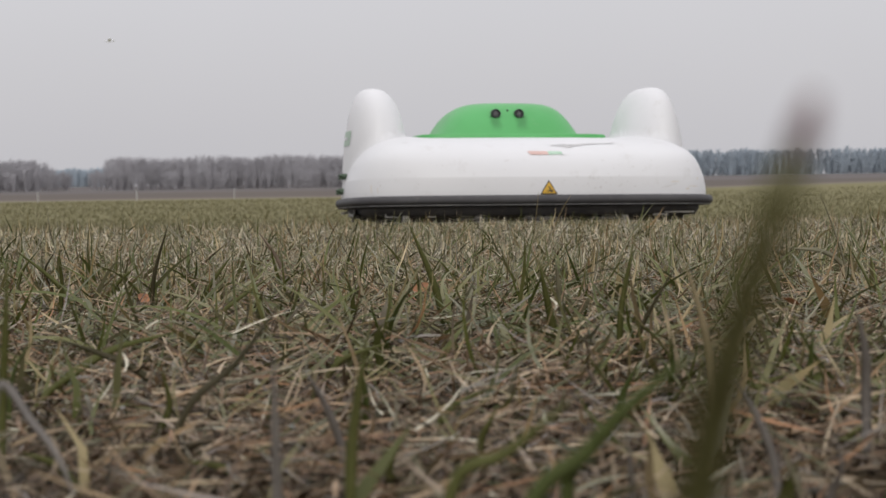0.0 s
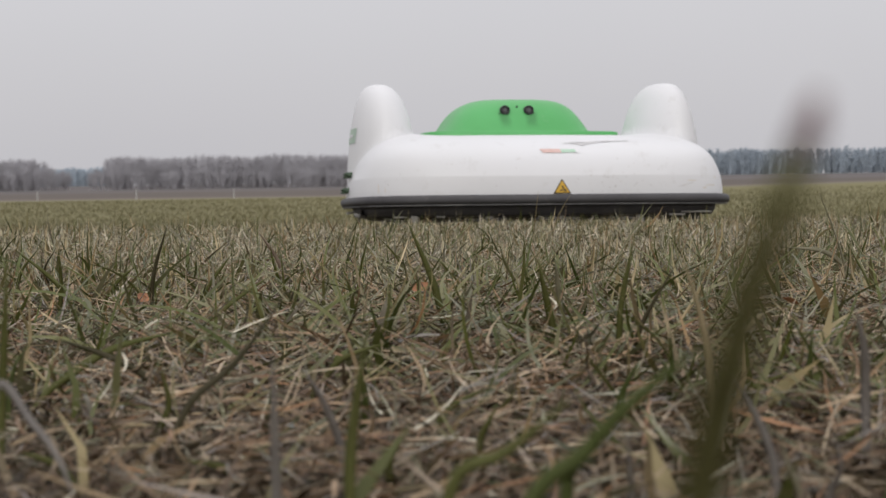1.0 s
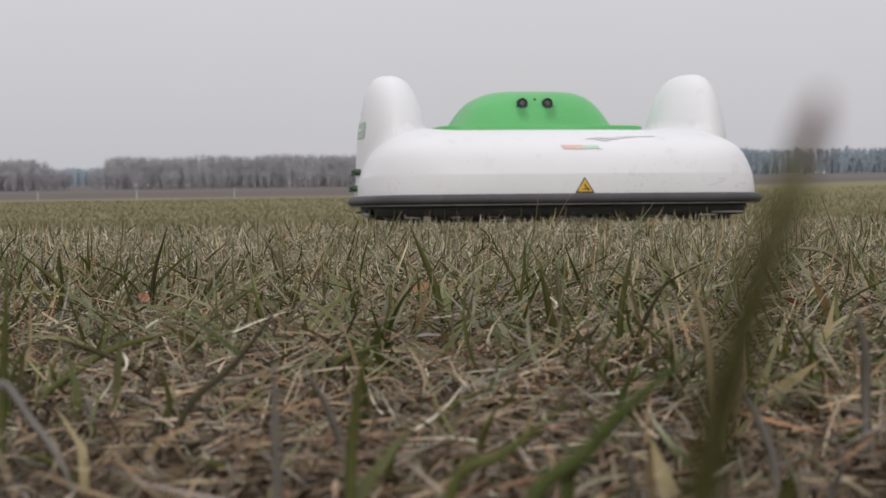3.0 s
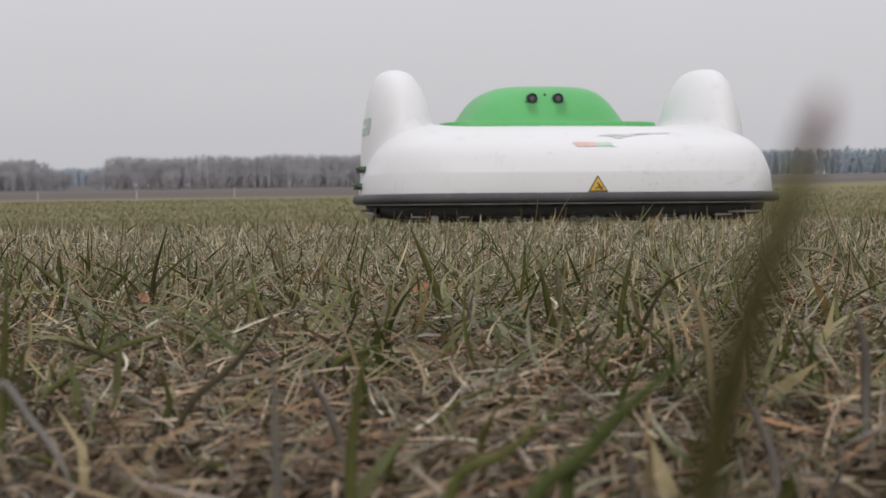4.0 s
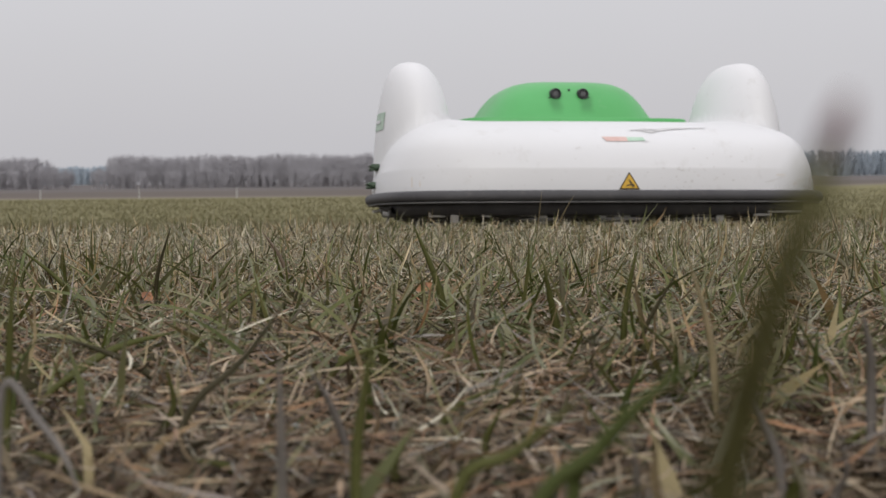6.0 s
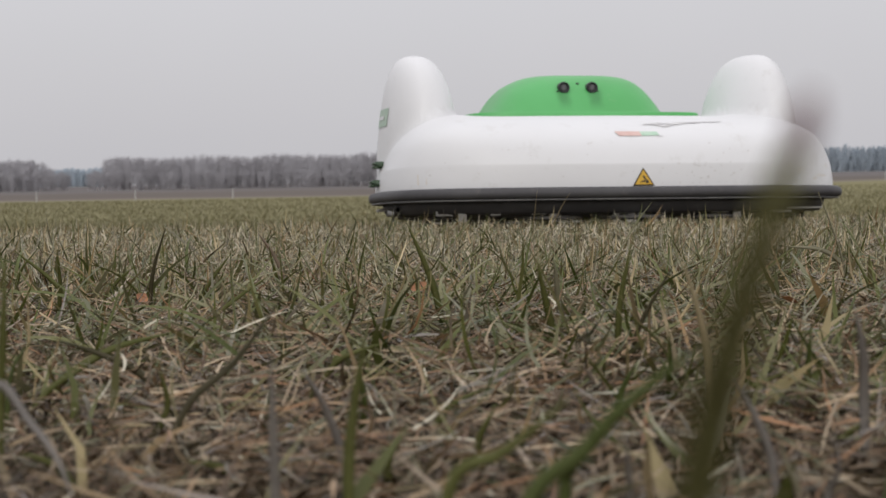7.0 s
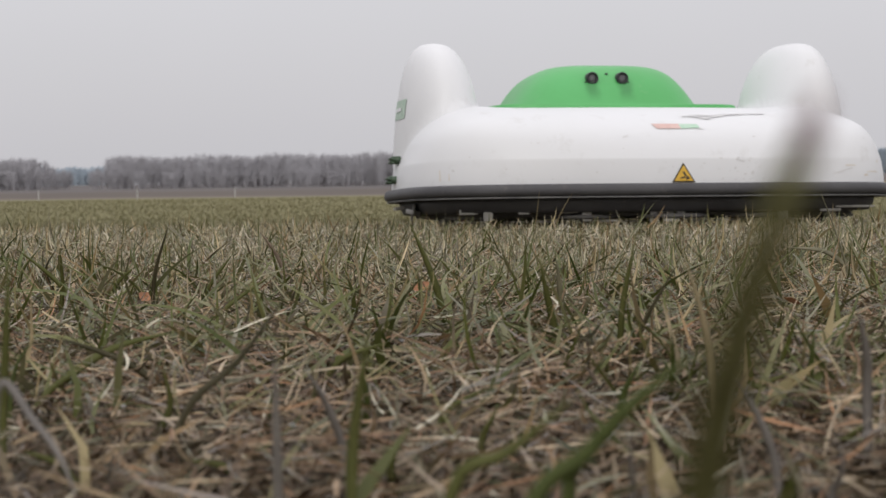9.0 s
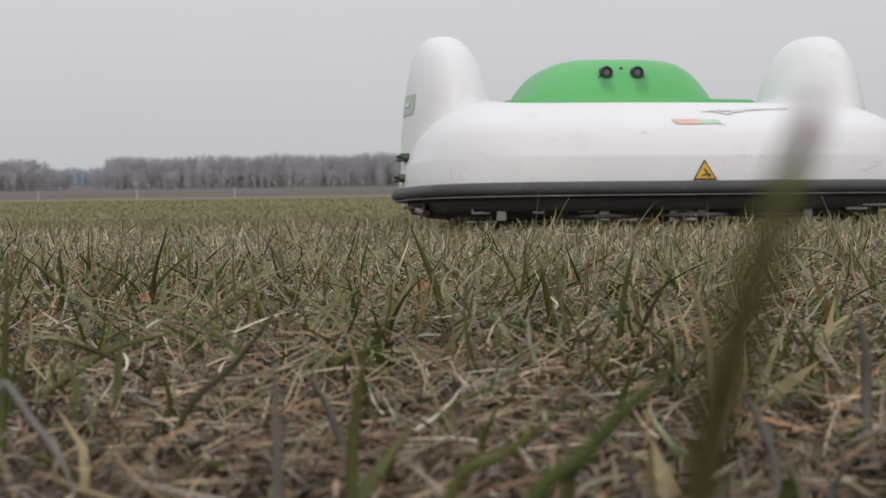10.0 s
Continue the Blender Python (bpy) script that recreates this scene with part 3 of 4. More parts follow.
    grass_blade(0.0025, BLADE_PALE, (0.0218, 0.5500, 0.0010), (0.0248, 0.5434, 0.0114), (0.0293, 0.5368, 0.0293))
    grass_blade(0.0029, BLADE_OLIVE, (-0.0223, 0.3400, -0.0006), (-0.0219, 0.3400, 0.0223), (-0.0197, 0.3359, 0.0387), (-0.0170, 0.3318, 0.0521))
    grass_blade(0.0039, BLADE_DARK, (0.0311, 0.9300, 0.0005), (0.0355, 0.9188, 0.0123), (0.0405, 0.9077, 0.0247))
    grass_blade(0.0016, BLADE_STRAW, (-0.0093, 0.5300, 0.0006), (0.0005, 0.5236, 0.0087), (0.0115, 0.5173, 0.0088))
    grass_blade(0.0013, BLADE_STRAW, (-0.0468, 0.5000, 0.0001), (-0.0450, 0.4940, 0.0081), (-0.0425, 0.4880, 0.0081))
    grass_blade(0.0017, BLADE_STRAW, (-0.0430, 0.5600, 0.0004), (-0.0373, 0.5533, 0.0121), (-0.0298, 0.5466, 0.0192))
    grass_blade(0.0019, BLADE_STRAW, (-0.0699, 0.9800, -0.0007), (-0.0502, 0.9682, 0.0153), (-0.0311, 0.9565, 0.0196))
    grass_blade(0.0024, BLADE_PALE, (-0.0414, 1.0500, -0.0009), (-0.0381, 1.0500, 0.0173), (-0.0218, 1.0374, 0.0078), (-0.0118, 1.0248, 0.0075))
    grass_blade(0.0024, BLADE_DARK, (0.0027, 1.2500, -0.0027), (-0.0210, 1.2350, 0.0098), (-0.0443, 1.2200, 0.0087))
    grass_blade(0.0027, BLADE_GREEN, (0.0097, 0.2100, -0.0016), (0.0115, 0.2100, 0.0369), (0.0203, 0.2075, 0.0479), (0.0272, 0.2050, 0.0558), (0.0363, 0.2024, 0.0633))
    grass_blade(0.0024, BLADE_OLIVE, (-0.0009, 0.2600, -0.0012), (0.0011, 0.2600, 0.0318), (0.0112, 0.2569, 0.0393), (0.0224, 0.2538, 0.0490))
    grass_blade(0.0025, BLADE_GREEN, (0.0223, 0.2700, -0.0009), (0.0226, 0.2700, 0.0283), (0.0239, 0.2668, 0.0342), (0.0257, 0.2635, 0.0389))
    grass_blade(0.0034, BLADE_OLIVE, (0.0830, 0.6900, 0.0017), (0.0829, 0.6817, 0.0289), (0.0879, 0.6734, 0.0612))
    grass_blade(0.0024, BLADE_DARK, (0.0881, 0.6800, 0.0017), (0.0907, 0.6718, 0.0218), (0.1059, 0.6637, 0.0511))
    grass_blade(0.0029, BLADE_STRAW, (0.0915, 0.5000, 0.0012), (0.0907, 0.5000, 0.0260), (0.0867, 0.4940, 0.0440), (0.0798, 0.4880, 0.0634))
    grass_blade(0.0030, BLADE_PALE, (0.1428, 0.8800, 0.0014), (0.1274, 0.8694, 0.0125), (0.1085, 0.8589, 0.0266))
    grass_blade(0.0025, BLADE_PALE, (0.1031, 1.1000, -0.0007), (0.1078, 1.0868, 0.0075), (0.1132, 1.0736, 0.0144))
    grass_blade(0.0023, BLADE_STRAW, (0.3272, 1.2000, -0.0020), (0.3133, 1.1856, 0.0102), (0.2987, 1.1712, 0.0280))
    grass_blade(0.0025, BLADE_STRAW, (0.3345, 1.3000, -0.0032), (0.3147, 1.2844, 0.0050), (0.2933, 1.2688, 0.0129))
    grass_blade(0.0046, BLADE_PALE, (0.3472, 1.2000, -0.0020), (0.3134, 1.1856, 0.0308), (0.2726, 1.1712, 0.0374))
    grass_blade(0.0029, BLADE_LILAC, (0.1216, 0.4200, 0.0008), (0.1213, 0.4200, 0.0218), (0.1196, 0.4150, 0.0386), (0.1156, 0.4099, 0.0511))
    grass_blade(0.0031, BLADE_GREEN, (0.1329, 0.5400, 0.0016), (0.1331, 0.5335, 0.0153), (0.1331, 0.5270, 0.0329))
    grass_blade(0.0023, BLADE_OLIVE, (0.2884, 0.9800, 0.0004), (0.2812, 0.9682, 0.0217), (0.2639, 0.9565, 0.0485))
    grass_blade(0.0025, BLADE_DARK, (0.1684, 0.8200, 0.0017), (0.1827, 0.8102, 0.0097), (0.1975, 0.8003, 0.0098))
    grass_blade(0.0026, BLADE_BROWN, (0.1800, 0.8600, 0.0015), (0.1982, 0.8497, 0.0096), (0.2169, 0.8394, 0.0133))
    grass_blade(0.0025, BLADE_PALE, (0.1197, 0.5500, 0.0016), (0.1245, 0.5434, 0.0096), (0.1324, 0.5368, 0.0096))
    grass_blade(0.0025, BLADE_PALE, (0.1358, 0.5400, 0.0016), (0.1470, 0.5335, 0.0096), (0.1599, 0.5270, 0.0096))
    grass_blade(0.0024, BLADE_LILAC, (0.0824, 0.3600, 0.0002), (0.0813, 0.3600, 0.0171), (0.0760, 0.3557, 0.0298), (0.0708, 0.3514, 0.0387))
    grass_blade(0.0027, BLADE_PALE, (0.1744, 0.6400, 0.0020), (0.1682, 0.6323, 0.0100), (0.1606, 0.6246, 0.0143))
    grass_blade(0.0017, BLADE_LILAC, (0.0437, 0.3400, -0.0002), (0.0436, 0.3400, 0.0121), (0.0429, 0.3359, 0.0195), (0.0416, 0.3318, 0.0287))
    grass_blade(0.0018, BLADE_PALE, (0.0837, 0.3400, 0.0000), (0.0831, 0.3400, 0.0128), (0.0795, 0.3359, 0.0203), (0.0761, 0.3318, 0.0289))
    grass_blade(0.0018, BLADE_LILAC, (0.0894, 0.3400, 0.0000), (0.0897, 0.3400, 0.0127), (0.0913, 0.3359, 0.0201), (0.0889, 0.3318, 0.0287))
    grass_blade(0.0028, BLADE_OLIVE, (-0.0138, 0.4000, -0.0001), (-0.0150, 0.3952, 0.0120), (-0.0102, 0.3904, 0.0219))
    grass_blade(0.0024, BLADE_DARK, (-0.0399, 0.4500, -0.0000), (-0.0324, 0.4446, 0.0080), (-0.0251, 0.4392, 0.0091))
    grass_blade(0.0026, BLADE_OLIVE, (-0.0584, 0.4200, -0.0004), (-0.0624, 0.4150, 0.0075), (-0.0727, 0.4099, 0.0109))
    grass_blade(0.0023, BLADE_PALE, (-0.0958, 0.4200, -0.0008), (-0.0882, 0.4150, 0.0073), (-0.0776, 0.4099, 0.0073))
    grass_blade(0.0019, BLADE_STRAW, (0.1450, 2.3000, -0.0082), (0.1453, 2.3000, 0.0291), (0.1464, 2.2724, 0.0533), (0.1485, 2.2448, 0.0855))
    grass_blade(0.0019, BLADE_STRAW, (0.1741, 2.3000, -0.0082), (0.1762, 2.3000, 0.0268), (0.1867, 2.2724, 0.0571), (0.1985, 2.2448, 0.0805))
    grass_blade(0.0021, BLADE_PALE, (0.3037, 1.1000, -0.0008), (0.3017, 1.1000, 0.0261), (0.2907, 1.0868, 0.0520), (0.2766, 1.0736, 0.0806))
    grass_blade(0.0022, BLADE_STRAW, (-0.1255, 1.9000, -0.0068), (-0.1323, 1.8772, 0.0227), (-0.1218, 1.8544, 0.0419))
    grass_blade(0.0031, BLADE_OLIVE, (0.2441, 1.6000, -0.0069), (0.2443, 1.5808, 0.0122), (0.2535, 1.5616, 0.0309))
    grass_blade(0.0030, BLADE_OLIVE, (-0.1590, 0.5500, -0.0012), (-0.1462, 0.5434, 0.0139), (-0.1314, 0.5368, 0.0229))
    grass_blade(0.0023, BLADE_GREEN, (-0.0286, 0.5000, 0.0003), (-0.0262, 0.4940, 0.0131), (-0.0275, 0.4880, 0.0276))
    grass_blade(0.0027, BLADE_OLIVE, (-0.1022, 0.5000, -0.0005), (-0.0930, 0.4940, 0.0131), (-0.0938, 0.4880, 0.0273))
    grass_blade(0.0026, BLADE_OLIVE, (0.0135, 0.4200, 0.0003), (0.0100, 0.4150, 0.0128), (0.0151, 0.4099, 0.0251))
    grass_blade(0.0027, BLADE_OLIVE, (-0.0054, 0.5000, 0.0006), (0.0025, 0.4940, 0.0123), (0.0142, 0.4880, 0.0194))
    grass_blade(0.0023, BLADE_GREEN, (0.0581, 0.5000, 0.0011), (0.0602, 0.4940, 0.0157), (0.0652, 0.4880, 0.0278))
    grass_blade(0.0025, BLADE_OLIVE, (0.1090, 0.5500, 0.0016), (0.1145, 0.5434, 0.0101), (0.1277, 0.5368, 0.0175))
    grass_blade(0.0023, BLADE_PALE, (0.0332, 0.5000, 0.0009), (0.0378, 0.4940, 0.0089), (0.0406, 0.4880, 0.0191))
    grass_blade(0.0024, BLADE_OLIVE, (0.1201, 0.4500, 0.0011), (0.1228, 0.4446, 0.0090), (0.1316, 0.4392, 0.0157))
    grass_blade(0.0020, BLADE_GREEN, (-0.1552, 0.5200, -0.0012), (-0.1544, 0.5200, 0.0142), (-0.1499, 0.5138, 0.0270), (-0.1416, 0.5075, 0.0364))
    grass_blade(0.0028, BLADE_OLIVE, (-0.0530, 0.6000, 0.0004), (-0.0421, 0.5928, 0.0173), (-0.0234, 0.5856, 0.0251))
    for x, y, turn, size in ((-0.015, 1.00, 40, 0.014), (-0.022, 0.92, 120, 0.017), (-0.196, 0.96, 80, 0.013), (0.19, 0.80, 160, 0.009)):
        leaf(x, y, turn, size)
    for x, y, size in ((-0.02, 0.70, 0.0028), (-0.047, 0.45, 0.0018), (-0.11, 0.50, 0.0016), (0.25, 1.3, 0.004)):
        pebble(x, y, size)


# ---- far woods, posts ----
def bare_tree(rng, x, y, h, V, F, limbs=26, thick=0.8):
    """A leafless tree: a tapered trunk and upswept limbs, each with twigs."""
    z = float(ground_z(x, y)) - 0.1

    def rod(a, b, r0, r1):
        d = (b - a).normalized()
        u = d.orthogonal().normalized()
        v = d.cross(u)
        i = len(V)
        for p, r in ((a, r0), (b, r1)):
            for k in range(3):
                c, s = math.cos(k * 2.0944), math.sin(k * 2.0944)
                V.append(p + u * (r * c) + v * (r * s))
        for k in range(3):
            F.append((i + k, i + (k + 1) % 3, i + 3 + (k + 1) % 3, i + 3 + k))

    foot, top = Vector((x, y, z)), Vector((x + rng.normal(0, 0.3), y, z + h))
    rod(foot, top, 0.16 * thick, 0.03 * thick)
    for k in range(limbs):
        f = rng.uniform(0.02, 0.97)
        a = foot.lerp(top, f)
        az = rng.uniform(0, 6.283)
        reach = h * 0.13 * (1.12 - f) + 0.4
        b = a + Vector((math.cos(az) * reach, math.sin(az) * reach, reach * rng.uniform(1.8, 3.6)))
        if b.z > z + h * 1.04:
            b.z = z + h * rng.uniform(0.93, 1.04)
        rod(a, b, 0.10 * thick, 0.03 * thick)
        for j in range(2):
            c = a.lerp(b, rng.uniform(0.3, 0.9))
            rod(c, c + Vector((rng.normal(0, 0.7), rng.normal(0, 0.7), rng.uniform(0.4, 1.5))), 0.07 * thick, 0.02 * thick)


def pine_tree(rng, x, y, h, V, F):
    """A slim conifer: the same build with close, heavy boughs."""
    bare_tree(rng, x, y, h, V, F, 24, 3.4)


def wood(name, seed, x0, x1, y0, y1, h, count, mat, label, kind_of_tree, ends=0.0):
    rng = np.random.default_rng(seed)
    V, F = [], []
    for i in range(count):
        x, y = rng.uniform(x0, x1), rng.uniform(y0, y1)
        hh = h * rng.uniform(0.88, 1.04) * (1 + 0.04 * math.sin(x * 0.21))
        if ends and h > 5:
            hh *= 0.5 + 0.5 * min(1, min(x - x0, x1 - x) / ends)
        kind_of_tree(rng, x, y, hh, V, F)
    ob = new(name, mesh_from(name, V, F, mat, False))
    tagged(ob, label, "woods", kind="stuff")


def build_distance():
    wood("bare_woods", 3, -119, 60, 500, 545, 10.7, 950, HAZED_BARK, "bare grey winter woods along the field's far edge", bare_tree, 4)
    wood("bare_woods", 4, -195, -137, 500, 545, 10.4, 320, HAZED_BARK, "lower bare grey copse beside the gap in the woods", bare_tree, 10)
    wood("pine_woods", 5, -395, -310, 1380, 1420, 21, 420, HAZED_FAR_PINE, "hazy blue-grey pine woods far beyond the gap", pine_tree)
    wood("pine_woods", 6, 95, 300, 880, 960, 16.8, 560, HAZED_PINE, "hazy blue-grey pine woods behind the field", pine_tree)
    wood("undergrowth", 8, -121, 62, 496, 510, 5.5, 200, HAZED_BARK, "grey brush along the foot of the woods", bare_tree)
    wood("undergrowth", 9, -195, -144, 496, 510, 6.0, 90, HAZED_BARK, "grey brush along the foot of the woods", bare_tree)
    # fence posts along the field's edge
    first = None
    for x in (-33.5, -25.3, -17.2, 37.0):
        y = 122.0
        m = pose(x, y, float(ground_z(x, y)) - 0.05)
        if first is None:
            bm = bmesh.new()
            lathe(bm, [(0.04, 0), (0.04, 0.86), (0.032, 0.92), (0.012, 0.94)], Matrix(), 8)
            me = bpy.data.meshes.new("fence_post")
            bm.to_mesh(me)
            bm.free()
            me.materials.append(POST)
            first = new("fence_post", me)
            tagged(first, "thin pale fence post at the field's edge", "post", "posts along the field's edge")
            first.matrix_basis = m
        else:
            copy_thing(first, m)


# ---- the robot mower; x across, y from front to rear, z up ----
W_SHELL, MID, B_SHELL, POWER = 0.508, 0.50, 0.495, 4.6


def tail_in(y):
    """The shell narrows behind the front wheels."""
    d = y - 0.53
    return 1 - 0.90 * (d if d > 0.1 else (0 if d < -0.1 else (d + 0.1) ** 2 / 0.4))


def plan(th, grow=0.0):
    """The shell's rounded plan at an angle, widened by grow."""
    c, s = math.cos(th), math.sin(th)
    x = math.copysign(abs(c) ** (2 / POWER), c) * (W_SHELL + grow)
    y = MID + math.copysign(abs(s) ** (2 / POWER), s) * (B_SHELL + grow)
    return x * tail_in(y), y


def deck_z(x, y, rho):
    """The shell's height: a slope up from the nose, rounded flanks, and two tall humps over the front wheels."""
    edge = 1 - math.exp(-(1 - rho) * 0.5 / 0.0125)
    nose = 1 - math.exp(-(max(0, y) + 0.022) / 0.100)
    tail = 1 - math.exp(-max(0, 2 * MID - y + 0.01) / 0.12)
    side = 1 - 0.85 * math.exp(-max(0, W_SHELL * tail_in(y) - abs(x)) / 0.068)
    z = 0.155 + 0.127 * edge * nose * tail * side
    out = abs(x) - 0.421 * tail_in(y)
    q = math.sqrt((out / (0.090 if out > 0 else 0.098)) ** 2 + ((y - 0.480) / (0.215 if y < 0.480 else 0.145)) ** 2)
    z += 0.034 * math.exp(-(q * q) / 1.2) * min(1, (1 - rho) * 30)
    top = 0.429 if x < 0 else 0.436
    return z + (top - z) * max(0.0, 1 - q ** 2.8) ** 0.76


def superring(th, hx, hy, cx, cy, power):
    c, s = math.cos(th), math.sin(th)
    return (cx + math.copysign(abs(c) ** (2 / power), c) * hx, cy + math.copysign(abs(s) ** (2 / power), s) * hy)


def even_angles(n, power=5.0):
    """Angles at which a rounded box's outline is stepped evenly."""
    ts = np.linspace(0, 2 * np.pi, 4000)
    pts = np.array([superring(t, 0.5, 0.52, 0, 0, power) for t in ts])
    d = np.concatenate([[0], np.cumsum(np.hypot(*np.diff(pts, axis=0).T))])
    return [float(np.interp(k / n * d[-1], d, ts)) for k in range(n)]


def rings_mesh(rings, closed_top=None, closed_bottom=False):
    V, F = [], []
    n = len(rings[0])
    for r in rings:
        V += r
    for k in range(len(rings) - 1):
        for i in range(n):
            j = (i + 1) % n
            F.append((k * n + i, k * n + j, (k + 1) * n + j, (k + 1) * n + i))
    if closed_top is not None:
        V.append(closed_top)
        t = len(V) - 1
        k = (len(rings) - 1) * n
        F += [(k + i, k + (i + 1) % n, t) for i in range(n)]
    if closed_bottom:
        F.append(tuple(range(n))[::-1])
    return V, F


def loop_band(section, n=200):
    """A closed band that follows the shell's plan; section: (outward, height) round its profile."""
    V, F = [], []
    m = len(section)
    for th in even_angles(n):
        for o, z in section:
            V.append((*plan(th, o), z))
    for i in range(n):
        for k in range(m):
            a, b = i * m, ((i + 1) % n) * m
            F.append((a + k, a + (k + 1) % m, b + (k + 1) % m, b + k))
    return V, F


def on_shell(tree, x, z, off=0.0015):
    """The shell's skin met from ahead at (x, z), a little proud."""
    hit, normal, _, _ = tree.ray_cast(Vector((x, -1, z)), Vector((0, 1, 0)))
    return hit + normal * off if normal.y < 0 else hit - normal * off


def decal(name, outline, tree, mat, parent, label="", steps=6, off=0.0015):
    """A thin patch laid on the skin: an outline of left and right rails, each a pair of (x, z) points."""
    (la, lb), (ra, rb) = outline
    V, F = [], []
    for i in range(steps + 1):
        f = i / steps
        l = (la[0] + (lb[0] - la[0]) * f, la[1] + (lb[1] - la[1]) * f)
        r = (ra[0] + (rb[0] - ra[0]) * f, ra[1] + (rb[1] - ra[1]) * f)
        for k in range(steps + 1):
            g = k / steps
            V.append(on_shell(tree, l[0] + (r[0] - l[0]) * g, l[1] + (r[1] - l[1]) * g, off))
    w = steps + 1
    F = [(i * w + k, i * w + k + 1, (i + 1) * w + k + 1, (i + 1) * w + k) for i in range(steps) for k in range(steps)]
    return mesh_part(name, V, F, mat, parent, label)


def build_mower():
    mower = new("robot_mower")
    tagged(mower, "white robot lawn mower with green cover and black bumper, scuffed", "robot mower")
    angles = even_angles(420)
    # shell: skirt, crease, deck with humps
    rings = []
    for grow, z in ((0.000, 0.090), (0.004, 0.092), (0.005, 0.105), (0.0045, 0.118), (0.0035, 0.130), (0.002, 0.142), (0.0008, 0.150)):
        rings.append([(*plan(t, grow), z) for t in angles])
    steps = 120
    for k in range(steps):
        rho = (1 - k / steps)
        rho = 1 - (1 - rho) ** 1.5
        row = []
        for t in angles:
            x, y = plan(t)
            x, y = x * rho, MID + (y - MID) * rho
            row.append((x, y, deck_z(x, y, rho)))
        rings.append(row)
    V, F = rings_mesh(rings, (0, MID, deck_z(0, MID, 0)))
    shell = mesh_part("shell", V, F, WHITE, mower, "glossy white moulded shell with two humps, scuffed")
    tree = BVHTree.FromPolygons([Vector(v) for v in V], F)
    # bumper and its trim line, lower skirt, underside
    sec = [(0.003, 0.104), (0.014, 0.106), (0.020, 0.102), (0.022, 0.093), (0.020, 0.085), (0.012, 0.082), (0.003, 0.083)]
    bumper = mesh_part("bumper", *loop_band(sec), RUBBER, mower, "black rubber bumper strip")
    mesh_part("trim_line", *loop_band([(0.004, 0.0815), (0.0165, 0.0815), (0.0165, 0.0790), (0.004, 0.0790)]), GREY_LINE, bumper, "thin grey line under the bumper")
    mesh_part("lower_skirt", *loop_band([(-0.05, 0.082), (-0.012, 0.082), (-0.013, 0.068), (-0.022, 0.052), (-0.05, 0.050)]), RUBBER, mower, "black lower skirt")
    rr = [[(*plan(t, g), z) for t in even_angles(80)] for g, z in ((-0.10, 0.040), (-0.05, 0.045), (-0.045, 0.088))]
    mesh_part("chassis", *rings_mesh(rr, (0, MID, 0.088), True), DARK, mower, "dark underside")
    # cutting heads
    for x, y in ((-0.36, 0.20), (-0.18, 0.11), (0.0, 0.09), (0.18, 0.11), (0.36, 0.20)):
        bm = bmesh.new()
        lathe(bm, [(0.02, 0.05), (0.075, 0.046), (0.08, 0.042), (0.075, 0.038), (0.02, 0.036)], pose(x, y, 0), 20)
        head = part("cutting_head", bm, DARK, mower, "dark cutting disc")
        for a in (15, 135, 255):
            bm = bmesh.new()
            block(bm, (0.05, 0.022, 0.004), pose(x, y, 0.034, 0, 0, a + x * 400) @ pose(0.07, 0, 0), 0.001)
            part("blade", bm, STEEL, head, "dull steel blade", False)
    # pale metal hangers of the cutting deck, just behind the skirt
    for x0, x1, z0, z1 in ((-0.428, -0.391, 0.0490, 0.0530), (-0.428, -0.424, 0.0530, 0.0590), (-0.383, -0.365, 0.0360, 0.0535), (-0.318, -0.296, 0.0485, 0.0525), (-0.300, -0.296, 0.0525, 0.0570),
                           (-0.231, -0.198, 0.0500, 0.0540), (-0.202, -0.198, 0.0540, 0.0610), (-0.191, -0.172, 0.0340, 0.0550), (-0.054, -0.006, 0.0500, 0.0570), (-0.054, -0.040, 0.0300, 0.0500),
                           (-0.020, -0.006, 0.0300, 0.0500), (0.001, 0.017, 0.0380, 0.0540), (0.165, 0.205, 0.0500, 0.0545), (0.213, 0.231, 0.0320, 0.0550), (0.300, 0.345, 0.0490, 0.0535), (0.335, 0.420, 0.0560, 0.0600)):
        bm = bmesh.new()
        block(bm, (x1 - x0, 0.006, z1 - z0), pose((x0 + x1) / 2, 0.040 + 0.7 * max(0, abs(x0) - 0.30) ** 1.4, (z0 + z1) / 2, 6, 0, 2), 0.001)
        part("hanger", bm, STEEL, mower, "pale metal hanger", False)
    # wheels
    wheels = []
    for name, x, y, r, w in (("rear_wheel", -0.19, 0.74, 0.095, 0.08), ("rear_wheel", 0.19, 0.74, 0.095, 0.08), ("front_wheel", -0.40, 0.30, 0.062, 0.05), ("front_wheel", 0.40, 0.30, 0.062, 0.05)):
        bm = bmesh.new()
        lathe(bm, [(r * 0.5, -w / 2), (r * 0.93, -w / 2), (r, -w * 0.35), (r, w * 0.35), (r * 0.93, w / 2), (r * 0.5, w / 2)], pose(0, 0, 0, 0, 90, 0), 28)
        wheel = part(name, bm, RUBBER, mower, "black rubber wheel")
        wheel.location = (x, y, r - 0.004)
        bm = bmesh.new()
        lathe(bm, [(r * 0.45, -w * 0.54), (r * 0.52, -w * 0.52), (r * 0.52, w * 0.52), (r * 0.45, w * 0.54)], pose(0, 0, 0, 0, 90, 0), 20)
        part("rim", bm, STEEL, wheel, "grey rim")
        wheels.append((wheel, x, y, r))
    # green cover: flange and dome
    fl = even_angles(96)
    rows = []
